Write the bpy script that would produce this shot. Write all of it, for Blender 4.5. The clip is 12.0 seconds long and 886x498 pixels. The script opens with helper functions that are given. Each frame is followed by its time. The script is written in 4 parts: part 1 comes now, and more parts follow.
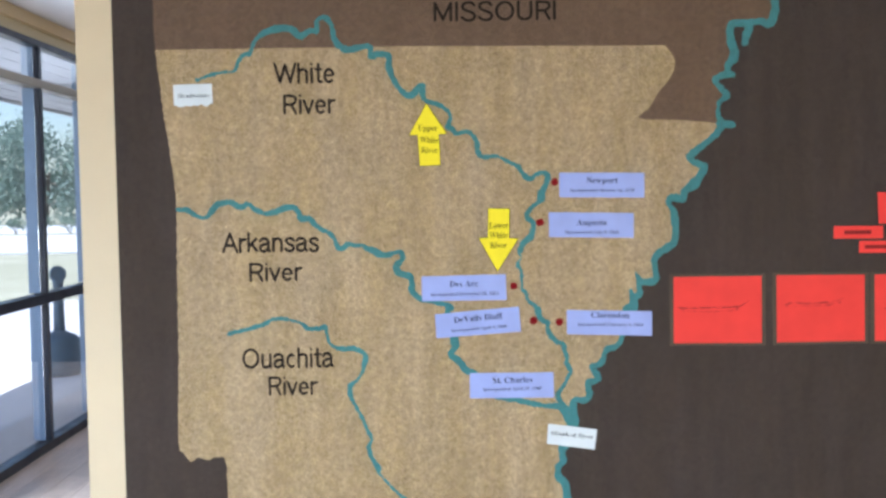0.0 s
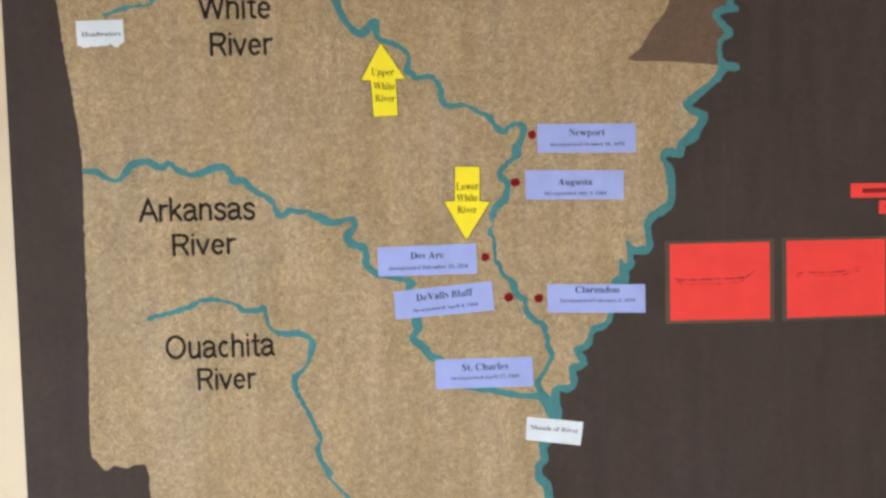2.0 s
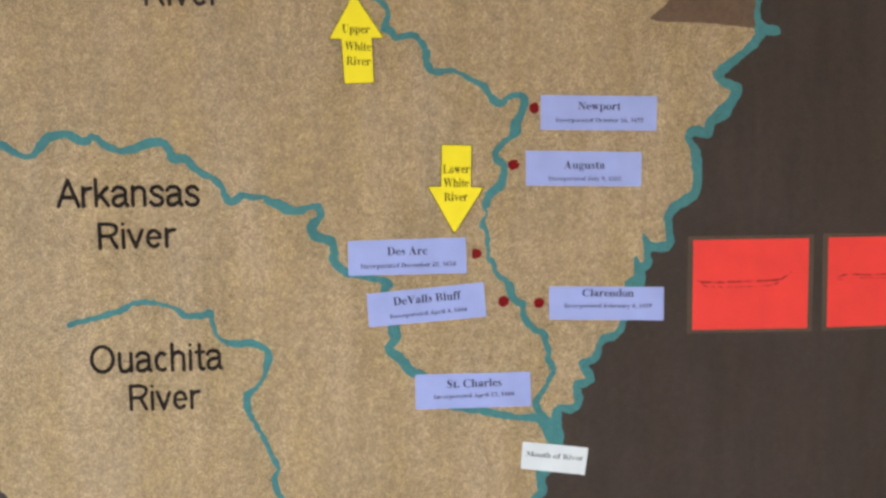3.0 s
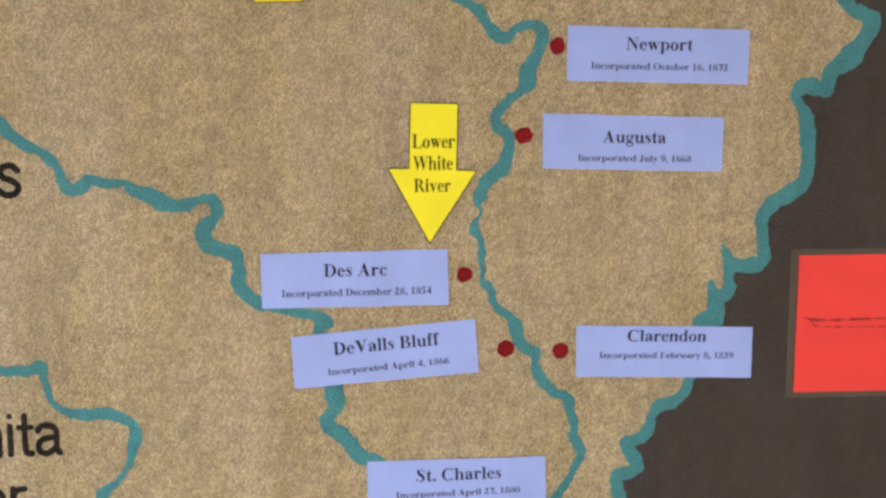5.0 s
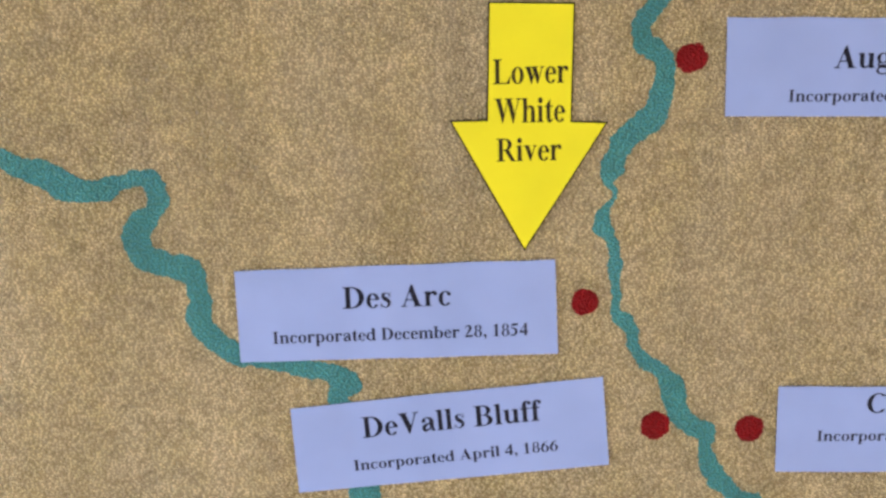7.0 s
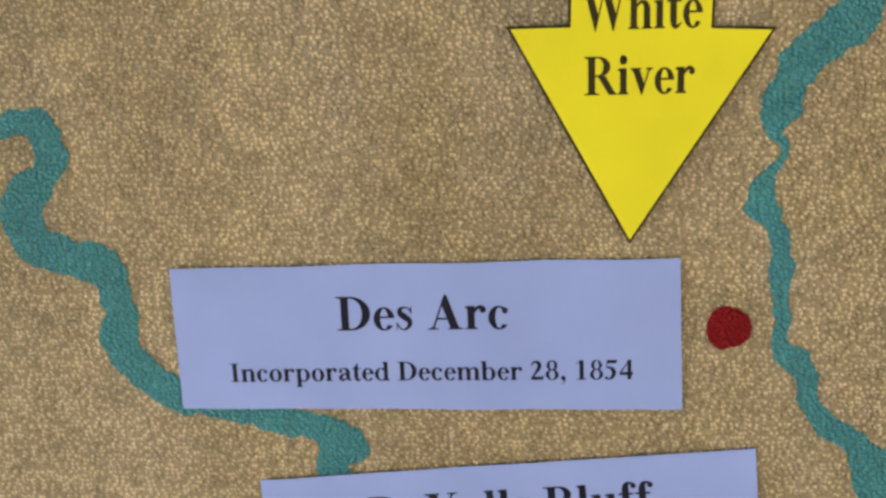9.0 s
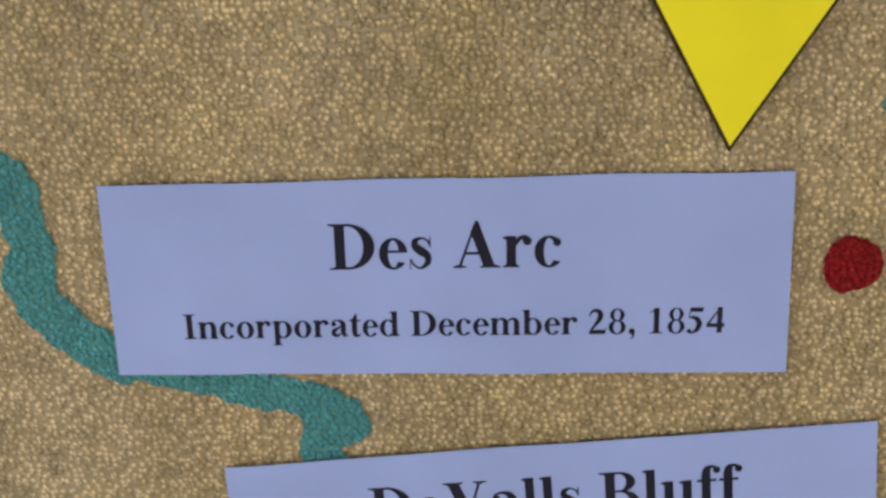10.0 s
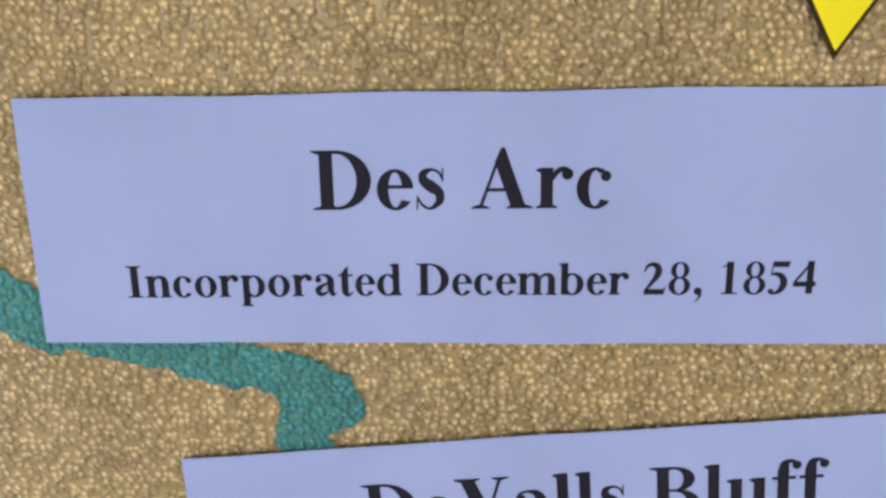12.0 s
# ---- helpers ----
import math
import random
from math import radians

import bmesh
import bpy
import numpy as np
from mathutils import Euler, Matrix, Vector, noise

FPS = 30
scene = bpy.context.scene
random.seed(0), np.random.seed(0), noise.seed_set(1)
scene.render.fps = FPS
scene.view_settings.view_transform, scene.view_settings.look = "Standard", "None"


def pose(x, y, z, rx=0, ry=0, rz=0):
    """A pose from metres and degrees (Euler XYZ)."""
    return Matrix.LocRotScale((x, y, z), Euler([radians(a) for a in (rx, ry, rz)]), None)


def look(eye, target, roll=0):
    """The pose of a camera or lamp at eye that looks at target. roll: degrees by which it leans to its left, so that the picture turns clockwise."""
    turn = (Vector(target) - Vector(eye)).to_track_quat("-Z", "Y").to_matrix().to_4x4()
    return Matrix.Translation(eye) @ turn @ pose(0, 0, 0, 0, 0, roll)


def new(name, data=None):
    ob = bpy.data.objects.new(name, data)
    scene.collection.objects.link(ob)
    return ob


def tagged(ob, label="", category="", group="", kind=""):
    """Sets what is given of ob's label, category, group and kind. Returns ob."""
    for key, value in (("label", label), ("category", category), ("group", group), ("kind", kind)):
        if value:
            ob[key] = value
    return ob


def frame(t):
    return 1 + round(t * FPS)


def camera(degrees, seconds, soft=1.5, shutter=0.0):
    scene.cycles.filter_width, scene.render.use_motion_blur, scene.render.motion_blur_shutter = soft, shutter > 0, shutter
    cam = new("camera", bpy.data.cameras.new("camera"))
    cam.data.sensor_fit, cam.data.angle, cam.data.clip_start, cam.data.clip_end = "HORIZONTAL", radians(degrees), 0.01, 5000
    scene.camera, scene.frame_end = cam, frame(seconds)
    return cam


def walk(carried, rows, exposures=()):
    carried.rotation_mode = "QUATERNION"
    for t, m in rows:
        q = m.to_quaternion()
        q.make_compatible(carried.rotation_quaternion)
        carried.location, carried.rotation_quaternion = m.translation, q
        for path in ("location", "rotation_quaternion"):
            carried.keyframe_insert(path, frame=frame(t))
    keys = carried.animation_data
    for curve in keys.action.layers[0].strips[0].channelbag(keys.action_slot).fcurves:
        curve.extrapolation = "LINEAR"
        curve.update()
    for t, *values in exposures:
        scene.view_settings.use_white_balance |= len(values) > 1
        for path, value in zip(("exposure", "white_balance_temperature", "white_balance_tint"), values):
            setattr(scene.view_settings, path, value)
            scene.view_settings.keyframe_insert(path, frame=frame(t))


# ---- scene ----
import collections
from mathutils import geometry

cam = camera(45.5, 12.0, soft=2.8)
PATH = [
    (0, (-0.3535, -0.1715, 1.3668), (-0.3490, 1.8261, 1.2682), -0.91),
    (0.5, (-0.3714, -0.1334, 1.3459), (-0.3579, 1.8633, 1.2325), -0.75),
    (1, (-0.3820, -0.0321, 1.3606), (-0.3514, 1.9620, 1.2105), -0.91),
    (1.5, (-0.3437, 0.1245, 1.3626), (-0.3094, 2.1176, 1.1998), -1.34),
    (2, (-0.4021, 0.3183, 1.2989), (-0.2872, 2.3105, 1.1644), -1.43),
    (2.5, (-0.4630, 0.5516, 1.3085), (-0.2624, 2.5347, 1.1448), -1.46),
    (3, (-0.4349, 0.7928, 1.3453), (-0.2386, 2.7720, 1.1348), -0.62),
    (5, (-0.3207, 1.6528, 1.3171), (-0.1037, 3.6240, 1.0578), -0.05),
    (5.5, (-0.2881, 1.8217, 1.3152), (-0.1156, 3.7951, 1.0391), 0.03),
    (6, (-0.3078, 2.0097, 1.3140), (-0.1323, 3.9764, 0.9958), -0.32),
    (6.5, (-0.2966, 2.1511, 1.2959), (-0.1667, 4.1177, 0.9555), -0.79),
    (7, (-0.2606, 2.2927, 1.3021), (-0.2195, 4.2536, 0.9105), -1.26),
    (7.2, (-0.2533, 2.3361, 1.2873), (-0.2292, 4.3028, 0.9249), -1.11),
    (9, (-0.2196, 2.6221, 1.2500), (-0.4049, 4.5605, 0.7936), -1.94),
    (9.5, (-0.2580, 2.6920, 1.2300), (-0.3510, 4.6208, 0.7095), -1.27),
    (10, (-0.2690, 2.7555, 1.2074), (-0.3357, 4.6714, 0.6376), -1.07),
    (10.5, (-0.2725, 2.7989, 1.1942), (-0.3096, 4.7036, 0.5853), -0.92),
    (11, (-0.2724, 2.8257, 1.1804), (-0.3114, 4.7296, 0.5691), -0.74),
    (11.5, (-0.2764, 2.8355, 1.1742), (-0.3219, 4.7375, 0.5574), -0.46),
    (12, (-0.2801, 2.8390, 1.1734), (-0.3266, 4.7351, 0.5389), -0.48),
]
walk(cam, [(t, look(eye, target, roll)) for t, eye, target, roll in PATH],
     [(0.0, 0.60, 5650, 14), (2.0, 0.52, 6000, 17), (3.0, 0.45, 6150, 17), (5.5, 0.47, 6100, 14), (7.5, 0.36, 6250, 11), (9.0, 0.16, 6300, 10), (10.5, 0.0, 6350, 10), (11.2, 0.04, 6350, 10), (12.0, 0.38, 6450, 10)])

# ---- world, sun, daylight ----
FLOOR = -0.05
WALL_Y = 3.15
world = bpy.data.worlds.new("world")
scene.world = world
world.use_nodes = True
wn = world.node_tree
sky = wn.nodes.new("ShaderNodeTexSky")
sky.sky_type, sky.sun_disc = "NISHITA", False
sky.sun_elevation, sky.sun_rotation = radians(70), radians(231)
wn.links.new(sky.outputs[0], wn.nodes["Background"].inputs[0])
wn.nodes["Background"].inputs[1].default_value = 0.15

sun = new("sun", bpy.data.lights.new("sun", "SUN"))
sun.data.energy, sun.data.angle, sun.data.color = 5.0, radians(0.5), (1.0, 0.95, 0.88)
sun.matrix_world = look((-10, -8, 35), (0, 0, 0))


def area_lamp(name, m, width, height, watts, colour):
    """An area lamp: sky light at the west glazing, plain fill at the south wall."""
    lamp = new(name, bpy.data.lights.new(name, "AREA"))
    lamp.data.shape, lamp.data.size, lamp.data.size_y = "RECTANGLE", width, height
    lamp.data.energy, lamp.data.color = watts, colour
    lamp.matrix_world = m


area_lamp("daylight_west", look((-2.5, -0.2, 0.8), (-1.5, 0.08, -0.75)), 4.4, 1.5, 98, (0.84, 0.96, 1.1))
# added fill lamp, unseen, before a solid wall; tilted down to brighten low
area_lamp("fill_south", look((0.6, -2.5, 0.75), (0.6, -1.9, -0.45)), 5.2, 1.4, 285, (0.94, 0.98, 1.0))
area_lamp("daylight_passage", look((-2.5, 4.1, 1.1), (0, 4.1, 1.3)), 1.4, 2.0, 58, (0.86, 0.97, 1.05))
area_lamp("daylight_rear", look((-2.5, 8.0, 1.1), (0, 8.0, 1.3)), 2.0, 2.0, 48, (0.86, 0.97, 1.05))


# ---- materials ----
class Nodes:
    """Short-hand for building a node material."""

    def __init__(self, name):
        self.mat = bpy.data.materials.new(name)
        self.mat.use_nodes = True
        self.tree = self.mat.node_tree
        self.bsdf = self.tree.nodes["Principled BSDF"]
        self.out = self.tree.nodes["Material Output"]
        self.geo = self.add("ShaderNodeNewGeometry")

    def add(self, kind, **sockets):
        node = self.tree.nodes.new(kind)
        for key, value in sockets.items():
            self.put(node.inputs[key.replace("_", " ")], value)
        return node

    def put(self, socket, value):
        if isinstance(value, bpy.types.NodeSocket):
            self.tree.links.new(value, socket)
        else:
            socket.default_value = value

    def place(self, sx=1.0, sy=1.0, sz=1.0):
        m = self.add("ShaderNodeMapping", Scale=(sx, sy, sz))
        self.put(m.inputs["Vector"], self.geo.outputs["Position"])
        return m.outputs[0]

    def noise(self, scale, detail=3.0, rough=0.5, at=None):
        n = self.add("ShaderNodeTexNoise", Scale=scale, Detail=detail, Roughness=rough)
        self.put(n.inputs["Vector"], at or self.geo.outputs["Position"])
        return n.outputs["Fac"]

    def ramp(self, fac, low, high, a=0.0, b=1.0, curve="LINEAR"):
        m = self.add("ShaderNodeMapRange")
        m.interpolation_type = curve
        for key, value in (("Value", fac), ("From Min", low), ("From Max", high), ("To Min", a), ("To Max", b)):
            self.put(m.inputs[key], value)
        return m.outputs[0]

    def maths(self, op, a, b):
        m = self.add("ShaderNodeMath")
        m.operation = op
        self.put(m.inputs[0], a)
        self.put(m.inputs[1], b)
        return m.outputs[0]

    def mix(self, fac, a, b, blend="MIX"):
        m = self.add("ShaderNodeMix")
        m.data_type, m.blend_type = "RGBA", blend
        self.put(m.inputs[0], fac)
        for socket, value in ((m.inputs[6], a), (m.inputs[7], b)):
            self.put(socket, (*value, 1.0) if isinstance(value, tuple) and len(value) == 3 else value)
        return m.outputs[2]

    def bump(self, height, strength, distance):
        b = self.add("ShaderNodeBump", Strength=strength, Distance=distance, Height=height)
        self.put(self.bsdf.inputs["Normal"], b.outputs[0])

    def set(self, colour=None, rough=None, metal=None, spec=None):
        for key, value in (("Base Color", colour), ("Roughness", rough), ("Metallic", metal), ("Specular IOR Level", spec)):
            if value is not None:
                self.put(self.bsdf.inputs[key], (*value, 1.0) if isinstance(value, tuple) and len(value) == 3 else value)
        return self.mat


GRAINS = 400.0


def grain_paint(name, colour, contrast=1.0, streak=0.1, rough=0.55, bump=1.0, under=None, patchy=0.0, spec=0.4):
    """Paint rolled on a board of pressed grains, each about two millimetres wide. Shading of the grains is put into the
    colour too.
    """
    n = Nodes(name)
    wobble = n.add("ShaderNodeTexNoise", Scale=300.0, Detail=1.0)
    n.put(wobble.inputs["Vector"], n.geo.outputs["Position"])
    shift = n.add("ShaderNodeVectorMath")
    shift.operation = "MULTIPLY_ADD"
    n.put(shift.inputs[0], wobble.outputs["Color"])
    shift.inputs[1].default_value = (0.0013, 0.0013, 0.0013)
    n.put(shift.inputs[2], n.geo.outputs["Position"])
    soft = n.add("ShaderNodeTexVoronoi", Scale=GRAINS, Randomness=0.95)
    soft.feature = "SMOOTH_F1"
    soft.inputs["Smoothness"].default_value = 0.2
    soft.voronoi_dimensions = "2D"
    flat = n.add("ShaderNodeMapping", Rotation=(radians(90), 0.0, 0.0))
    n.put(flat.inputs["Vector"], shift.outputs[0])
    n.put(soft.inputs["Vector"], flat.outputs[0])
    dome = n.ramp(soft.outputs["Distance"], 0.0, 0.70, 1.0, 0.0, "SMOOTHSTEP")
    own = n.add("ShaderNodeSeparateColor")
    n.put(own.inputs[0], soft.outputs["Color"])
    clump = n.noise(70.0, 3.0, 0.6)
    blot = n.noise(7.0, 4.0, 0.6)
    brush = n.noise(5.0, 4.0, 0.65, n.place(4.0, 1.0, 0.45))
    height = n.maths("ADD", dome, n.maths("MULTIPLY", own.outputs[0], 0.12))
    # painted shading: grain tops lightened and the gaps between them darkened
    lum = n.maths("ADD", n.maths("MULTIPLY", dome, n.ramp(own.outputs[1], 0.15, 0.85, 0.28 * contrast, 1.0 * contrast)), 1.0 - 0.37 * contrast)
    lum = n.maths("MULTIPLY", lum, n.ramp(clump, 0.3, 0.7, 1.0 - 0.16 * contrast, 1.0 + 0.16 * contrast))
    lum = n.maths("MULTIPLY", lum, n.ramp(brush, 0.3, 0.7, 1.0 - streak, 1.0 + streak))
    lum = n.maths("MULTIPLY", lum, n.ramp(blot, 0.3, 0.7, 1.0 - 0.6 * streak, 1.0 + 0.6 * streak))
    base = n.mix(n.ramp(n.noise(38.0, 3.0, 0.6), 0.38, 0.66, 0.0, 0.3 * contrast), colour, tuple(c * f for c, f in zip(colour, (1.03, 1.08, 0.72))))
    # the shaded gaps also get a warmer, darker tint
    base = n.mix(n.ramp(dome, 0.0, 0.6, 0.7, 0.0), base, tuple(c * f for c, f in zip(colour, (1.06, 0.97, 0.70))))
    if patchy:
        base = n.mix(n.ramp(n.noise(5.0, 5.0, 0.62, n.place(2.2, 1.0, 0.4)), 0.42, 0.68, 0.0, patchy), base, tuple(c * f for c, f in zip(colour, (1.18, 1.22, 1.36))))
    if under:
        thin = n.maths("MULTIPLY", n.ramp(dome, 0.25, 0.0, 0.0, 0.6), n.ramp(clump, 0.5, 0.65, 0.0, 1.0))
        base = n.mix(thin, base, under)
    grey = n.add("ShaderNodeCombineColor")
    for k in range(3):
        n.put(grey.inputs[k], lum)
    n.bump(height, bump, 0.0016)
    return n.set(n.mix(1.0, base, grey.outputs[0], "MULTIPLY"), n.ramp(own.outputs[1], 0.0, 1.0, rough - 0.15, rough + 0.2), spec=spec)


def plain(name, colour, rough=0.6, metal=0.0, mottle=0.06, scale=30.0, bump=0.1, spec=0.5):
    n = Nodes(name)
    fine, broad = n.noise(scale * 12, 3.0), n.noise(scale * 0.3, 3.0)
    lum = n.maths("MULTIPLY", n.ramp(fine, 0.3, 0.7, 1 - mottle, 1 + mottle), n.ramp(broad, 0.3, 0.7, 1 - mottle, 1 + mottle))
    grey = n.add("ShaderNodeCombineColor")
    for k in range(3):
        n.put(grey.inputs[k], lum)
    n.bump(fine, bump, 0.0006)
    return n.set(n.mix(1.0, colour, grey.outputs[0], "MULTIPLY"), n.ramp(broad, 0.3, 0.7, max(rough - 0.08, 0.02), rough + 0.08), metal, spec)


def paper(name, colour, rough=0.75):
    """Uncoated office paper with a faint fibre cloud and soft dents."""
    n = Nodes(name)
    fibre, cloud = n.noise(900.0, 3.0, 0.7), n.noise(14.0, 3.0)
    lum = n.maths("MULTIPLY", n.ramp(fibre, 0.3, 0.7, 0.985, 1.015), n.ramp(cloud, 0.3, 0.7, 0.945, 1.05))
    grey = n.add("ShaderNodeCombineColor")
    for k in range(3):
        n.put(grey.inputs[k], lum)
    n.bump(n.noise(30.0, 2.0), 0.25, 0.002)
    return n.set(n.mix(1.0, colour, grey.outputs[0], "MULTIPLY"), rough, spec=0.2)


def wood_floor(name):
    n = Nodes(name)
    grain = n.noise(9.0, 6.0, 0.6, n.place(6.0, 0.6, 1.0))
    fine = n.noise(60.0, 4.0, 0.6, n.place(8.0, 0.5, 1.0))
    info = n.add("ShaderNodeObjectInfo")
    lum = n.maths("MULTIPLY", n.ramp(fine, 0.3, 0.7, 0.8, 1.15), n.ramp(info.outputs["Random"], 0, 1, 0.75, 1.2))
    grey = n.add("ShaderNodeCombineColor")
    for k in range(3):
        n.put(grey.inputs[k], lum)
    wood = n.mix(n.ramp(grain, 0.3, 0.7), (0.36, 0.27, 0.21), (0.54, 0.43, 0.36))
    n.bump(fine, 0.15, 0.001)
    return n.set(n.mix(1.0, wood, grey.outputs[0], "MULTIPLY"), n.ramp(grain, 0.3, 0.7, 0.3, 0.45))


def ground_mat(name, a, b, scale, rough=0.9):
    n = Nodes(name)
    big, small = n.noise(scale, 5.0, 0.6), n.noise(scale * 40, 4.0, 0.7)
    c = n.mix(n.ramp(n.maths("ADD", n.maths("MULTIPLY", big, 0.6), n.maths("MULTIPLY", small, 0.4)), 0.35, 0.65), a, b)
    n.bump(small, 0.5, 0.01)
    return n.set(c, rough)


def leaf_mat(name, a, b):
    n = Nodes(name)
    c = n.mix(n.geo.outputs["Random Per Island"], a, b)
    n.bsdf.inputs["Transmission Weight"].default_value = 0.0
    n.bsdf.inputs["Subsurface Weight"].default_value = 0.0
    return n.set(c, 0.55)


def glass_mat(name):
    n = Nodes(name)
    n.bsdf.inputs["Transmission Weight"].default_value = 1.0
    n.bsdf.inputs["IOR"].default_value = 1.45
    return n.set((0.93, 0.97, 0.98), 0.0)


TAN = (0.444, 0.336, 0.184)
BROWN = (0.0645, 0.0500, 0.0410)
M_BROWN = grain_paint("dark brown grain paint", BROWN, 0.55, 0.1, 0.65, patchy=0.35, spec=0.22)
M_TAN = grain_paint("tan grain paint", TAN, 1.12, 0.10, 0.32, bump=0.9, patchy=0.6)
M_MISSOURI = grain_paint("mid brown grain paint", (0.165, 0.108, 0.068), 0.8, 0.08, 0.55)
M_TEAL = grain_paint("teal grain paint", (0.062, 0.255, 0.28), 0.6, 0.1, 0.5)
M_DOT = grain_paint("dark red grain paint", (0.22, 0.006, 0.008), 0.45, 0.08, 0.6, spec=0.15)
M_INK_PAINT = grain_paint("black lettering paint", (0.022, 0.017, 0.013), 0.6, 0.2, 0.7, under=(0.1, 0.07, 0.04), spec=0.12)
M_LAVENDER = paper("lavender paper", (0.290, 0.352, 0.610))
M_WHITE_PAPER = paper("white paper", (0.58, 0.645, 0.635))
M_YELLOW = paper("yellow card", (0.76, 0.66, 0.010), 0.65)
M_RED = paper("bright red card", (0.70, 0.048, 0.034), 0.65)
M_RED_LINE = paper("dark red pencil line", (0.20, 0.013, 0.012), 0.7)
M_INK = paper("black printing ink", (0.012, 0.011, 0.02), 0.8)
M_OUTLINE = paper("dark olive printed outline", (0.035, 0.024, 0.006), 0.8)
M_LAMINATE = plain("clear film over dark paint", (0.072, 0.054, 0.035), 0.6, mottle=0.1, spec=0.2)
M_CREAM = plain("cream wall paint", (0.56, 0.475, 0.30), 0.6, mottle=0.02, bump=0.2)
M_DARK_WALL = plain("dark brown wall paint", (0.05, 0.042, 0.036), 0.7, mottle=0.03)
M_CEILING = plain("white ceiling paint", (0.74, 0.72, 0.72), 0.8, mottle=0.02)
M_TRIM = plain("tan trim paint", (0.55, 0.42, 0.23), 0.5, mottle=0.03)
M_FRAME = plain("black anodised aluminium", (0.018, 0.023, 0.038), 0.4, 0.1, 0.05)
# frame metal again, with blue sky light put into the colour
M_POST_SKYLIT = plain("aluminium with sky light in its colour", (0.30, 0.40, 0.55), 0.4, 0.2, 0.05)
M_RAIL = plain("bronze painted rail", (0.30, 0.27, 0.22), 0.45, 0.1, 0.05)
M_WOOD = wood_floor("brown plank floor")
M_GLASS = glass_mat("window glass")
M_SLAB = ground_mat("pale concrete", (0.60, 0.60, 0.61), (0.74, 0.74, 0.74), 1.5)
M_GRAVEL = ground_mat("pale brown gravel", (0.58, 0.52, 0.48), (0.84, 0.79, 0.75), 40.0)
M_GRASS = ground_mat("dry lawn", (0.32, 0.32, 0.21), (0.50, 0.48, 0.36), 0.4)
M_SOFFIT = plain("grey soffit boards", (0.40, 0.40, 0.42), 0.6, mottle=0.05, scale=3)
M_LEAF = leaf_mat("green leaves", (0.13, 0.20, 0.15), (0.25, 0.33, 0.27))
M_BARK = ground_mat("grey bark", (0.10, 0.08, 0.06), (0.2, 0.17, 0.14), 6)
M_BIN = plain("dark blue grey plastic", (0.08, 0.135, 0.185), 0.4, mottle=0.05, scale=5)


# ---- building helpers ----
def part(name, bm, material, parent=None, label=""):
    mesh = bpy.data.meshes.new(name)
    bm.to_mesh(mesh)
    bm.free()
    mesh.materials.append(material)
    ob = new(name, mesh)
    if parent:
        ob.parent = parent
    return tagged(ob, label)


def thing(name, label, category, group="", at=(0, 0, 0), kind=""):
    ob = new(name)
    ob.empty_display_size = 0.05
    ob.location = at
    ob.matrix_basis = Matrix.Translation(at)
    return tagged(ob, label, category, group, kind)


def add_box(bm, x0, x1, y0, y1, z0, z1, bevel=0.0):
    made = bmesh.ops.create_cube(bm, size=1.0, matrix=Matrix.Translation(((x0 + x1) / 2, (y0 + y1) / 2, (z0 + z1) / 2)) @ Matrix.Diagonal((x1 - x0, y1 - y0, z1 - z0, 1)))
    if bevel:
        edges = list({e for v in made["verts"] for e in v.link_edges})
        bmesh.ops.bevel(bm, geom=edges, offset=bevel, segments=2, affect="EDGES", profile=0.6)


def box(name, dims, material, parent=None, bevel=0.0, label=""):
    bm = bmesh.new()
    add_box(bm, *dims, bevel)
    return part(name, bm, material, parent, label)


def smooth_line(points, step):
    """Catmull-Rom through the control points, resampled at an even step."""
    p = [Vector(q) for q in points]
    p = [p[0] * 2 - p[1]] + p + [p[-1] * 2 - p[-2]]
    dense = []
    for a, b, c, d in zip(p, p[1:], p[2:], p[3:]):
        for k in range(24):
            t = k / 24
            dense.append(0.5 * (2 * b + (c - a) * t + (2 * a - 5 * b + 4 * c - d) * t * t + (3 * b - a - 3 * c + d) * t ** 3))
    dense.append(p[-2])
    out, run = [dense[0]], 0.0
    for a, b in zip(dense, dense[1:]):
        run += (b - a).length
        if run >= step:
            out.append(b)
            run = 0.0
    return out


def rag(v, seed, fine=0.0012, coarse=0.003):
    """Ragged brush edge: a shift in metres at the place v."""
    q = Vector((v[0], v[1], seed))
    return coarse * noise.noise(q * 55) + fine * noise.noise(q * 330)


def soft_field(xs, zs, scale, seed):
    """Smooth value noise between -1 and 1 on the grid xs by zs."""
    rng = np.random.RandomState(seed)
    table = rng.uniform(-1, 1, (64, 64))
    gx, gz = np.meshgrid(xs * scale, zs * scale, indexing="ij")
    ix, iz = np.floor(gx).astype(int), np.floor(gz).astype(int)
    fx, fz = gx - ix, gz - iz
    fx, fz = fx * fx * (3 - 2 * fx), fz * fz * (3 - 2 * fz)
    a, b = table[ix % 64, iz % 64], table[(ix + 1) % 64, iz % 64]
    c, d = table[ix % 64, (iz + 1) % 64], table[(ix + 1) % 64, (iz + 1) % 64]
    return (a * (1 - fx) + b * fx) * (1 - fz) + (c * (1 - fx) + d * fx) * fz


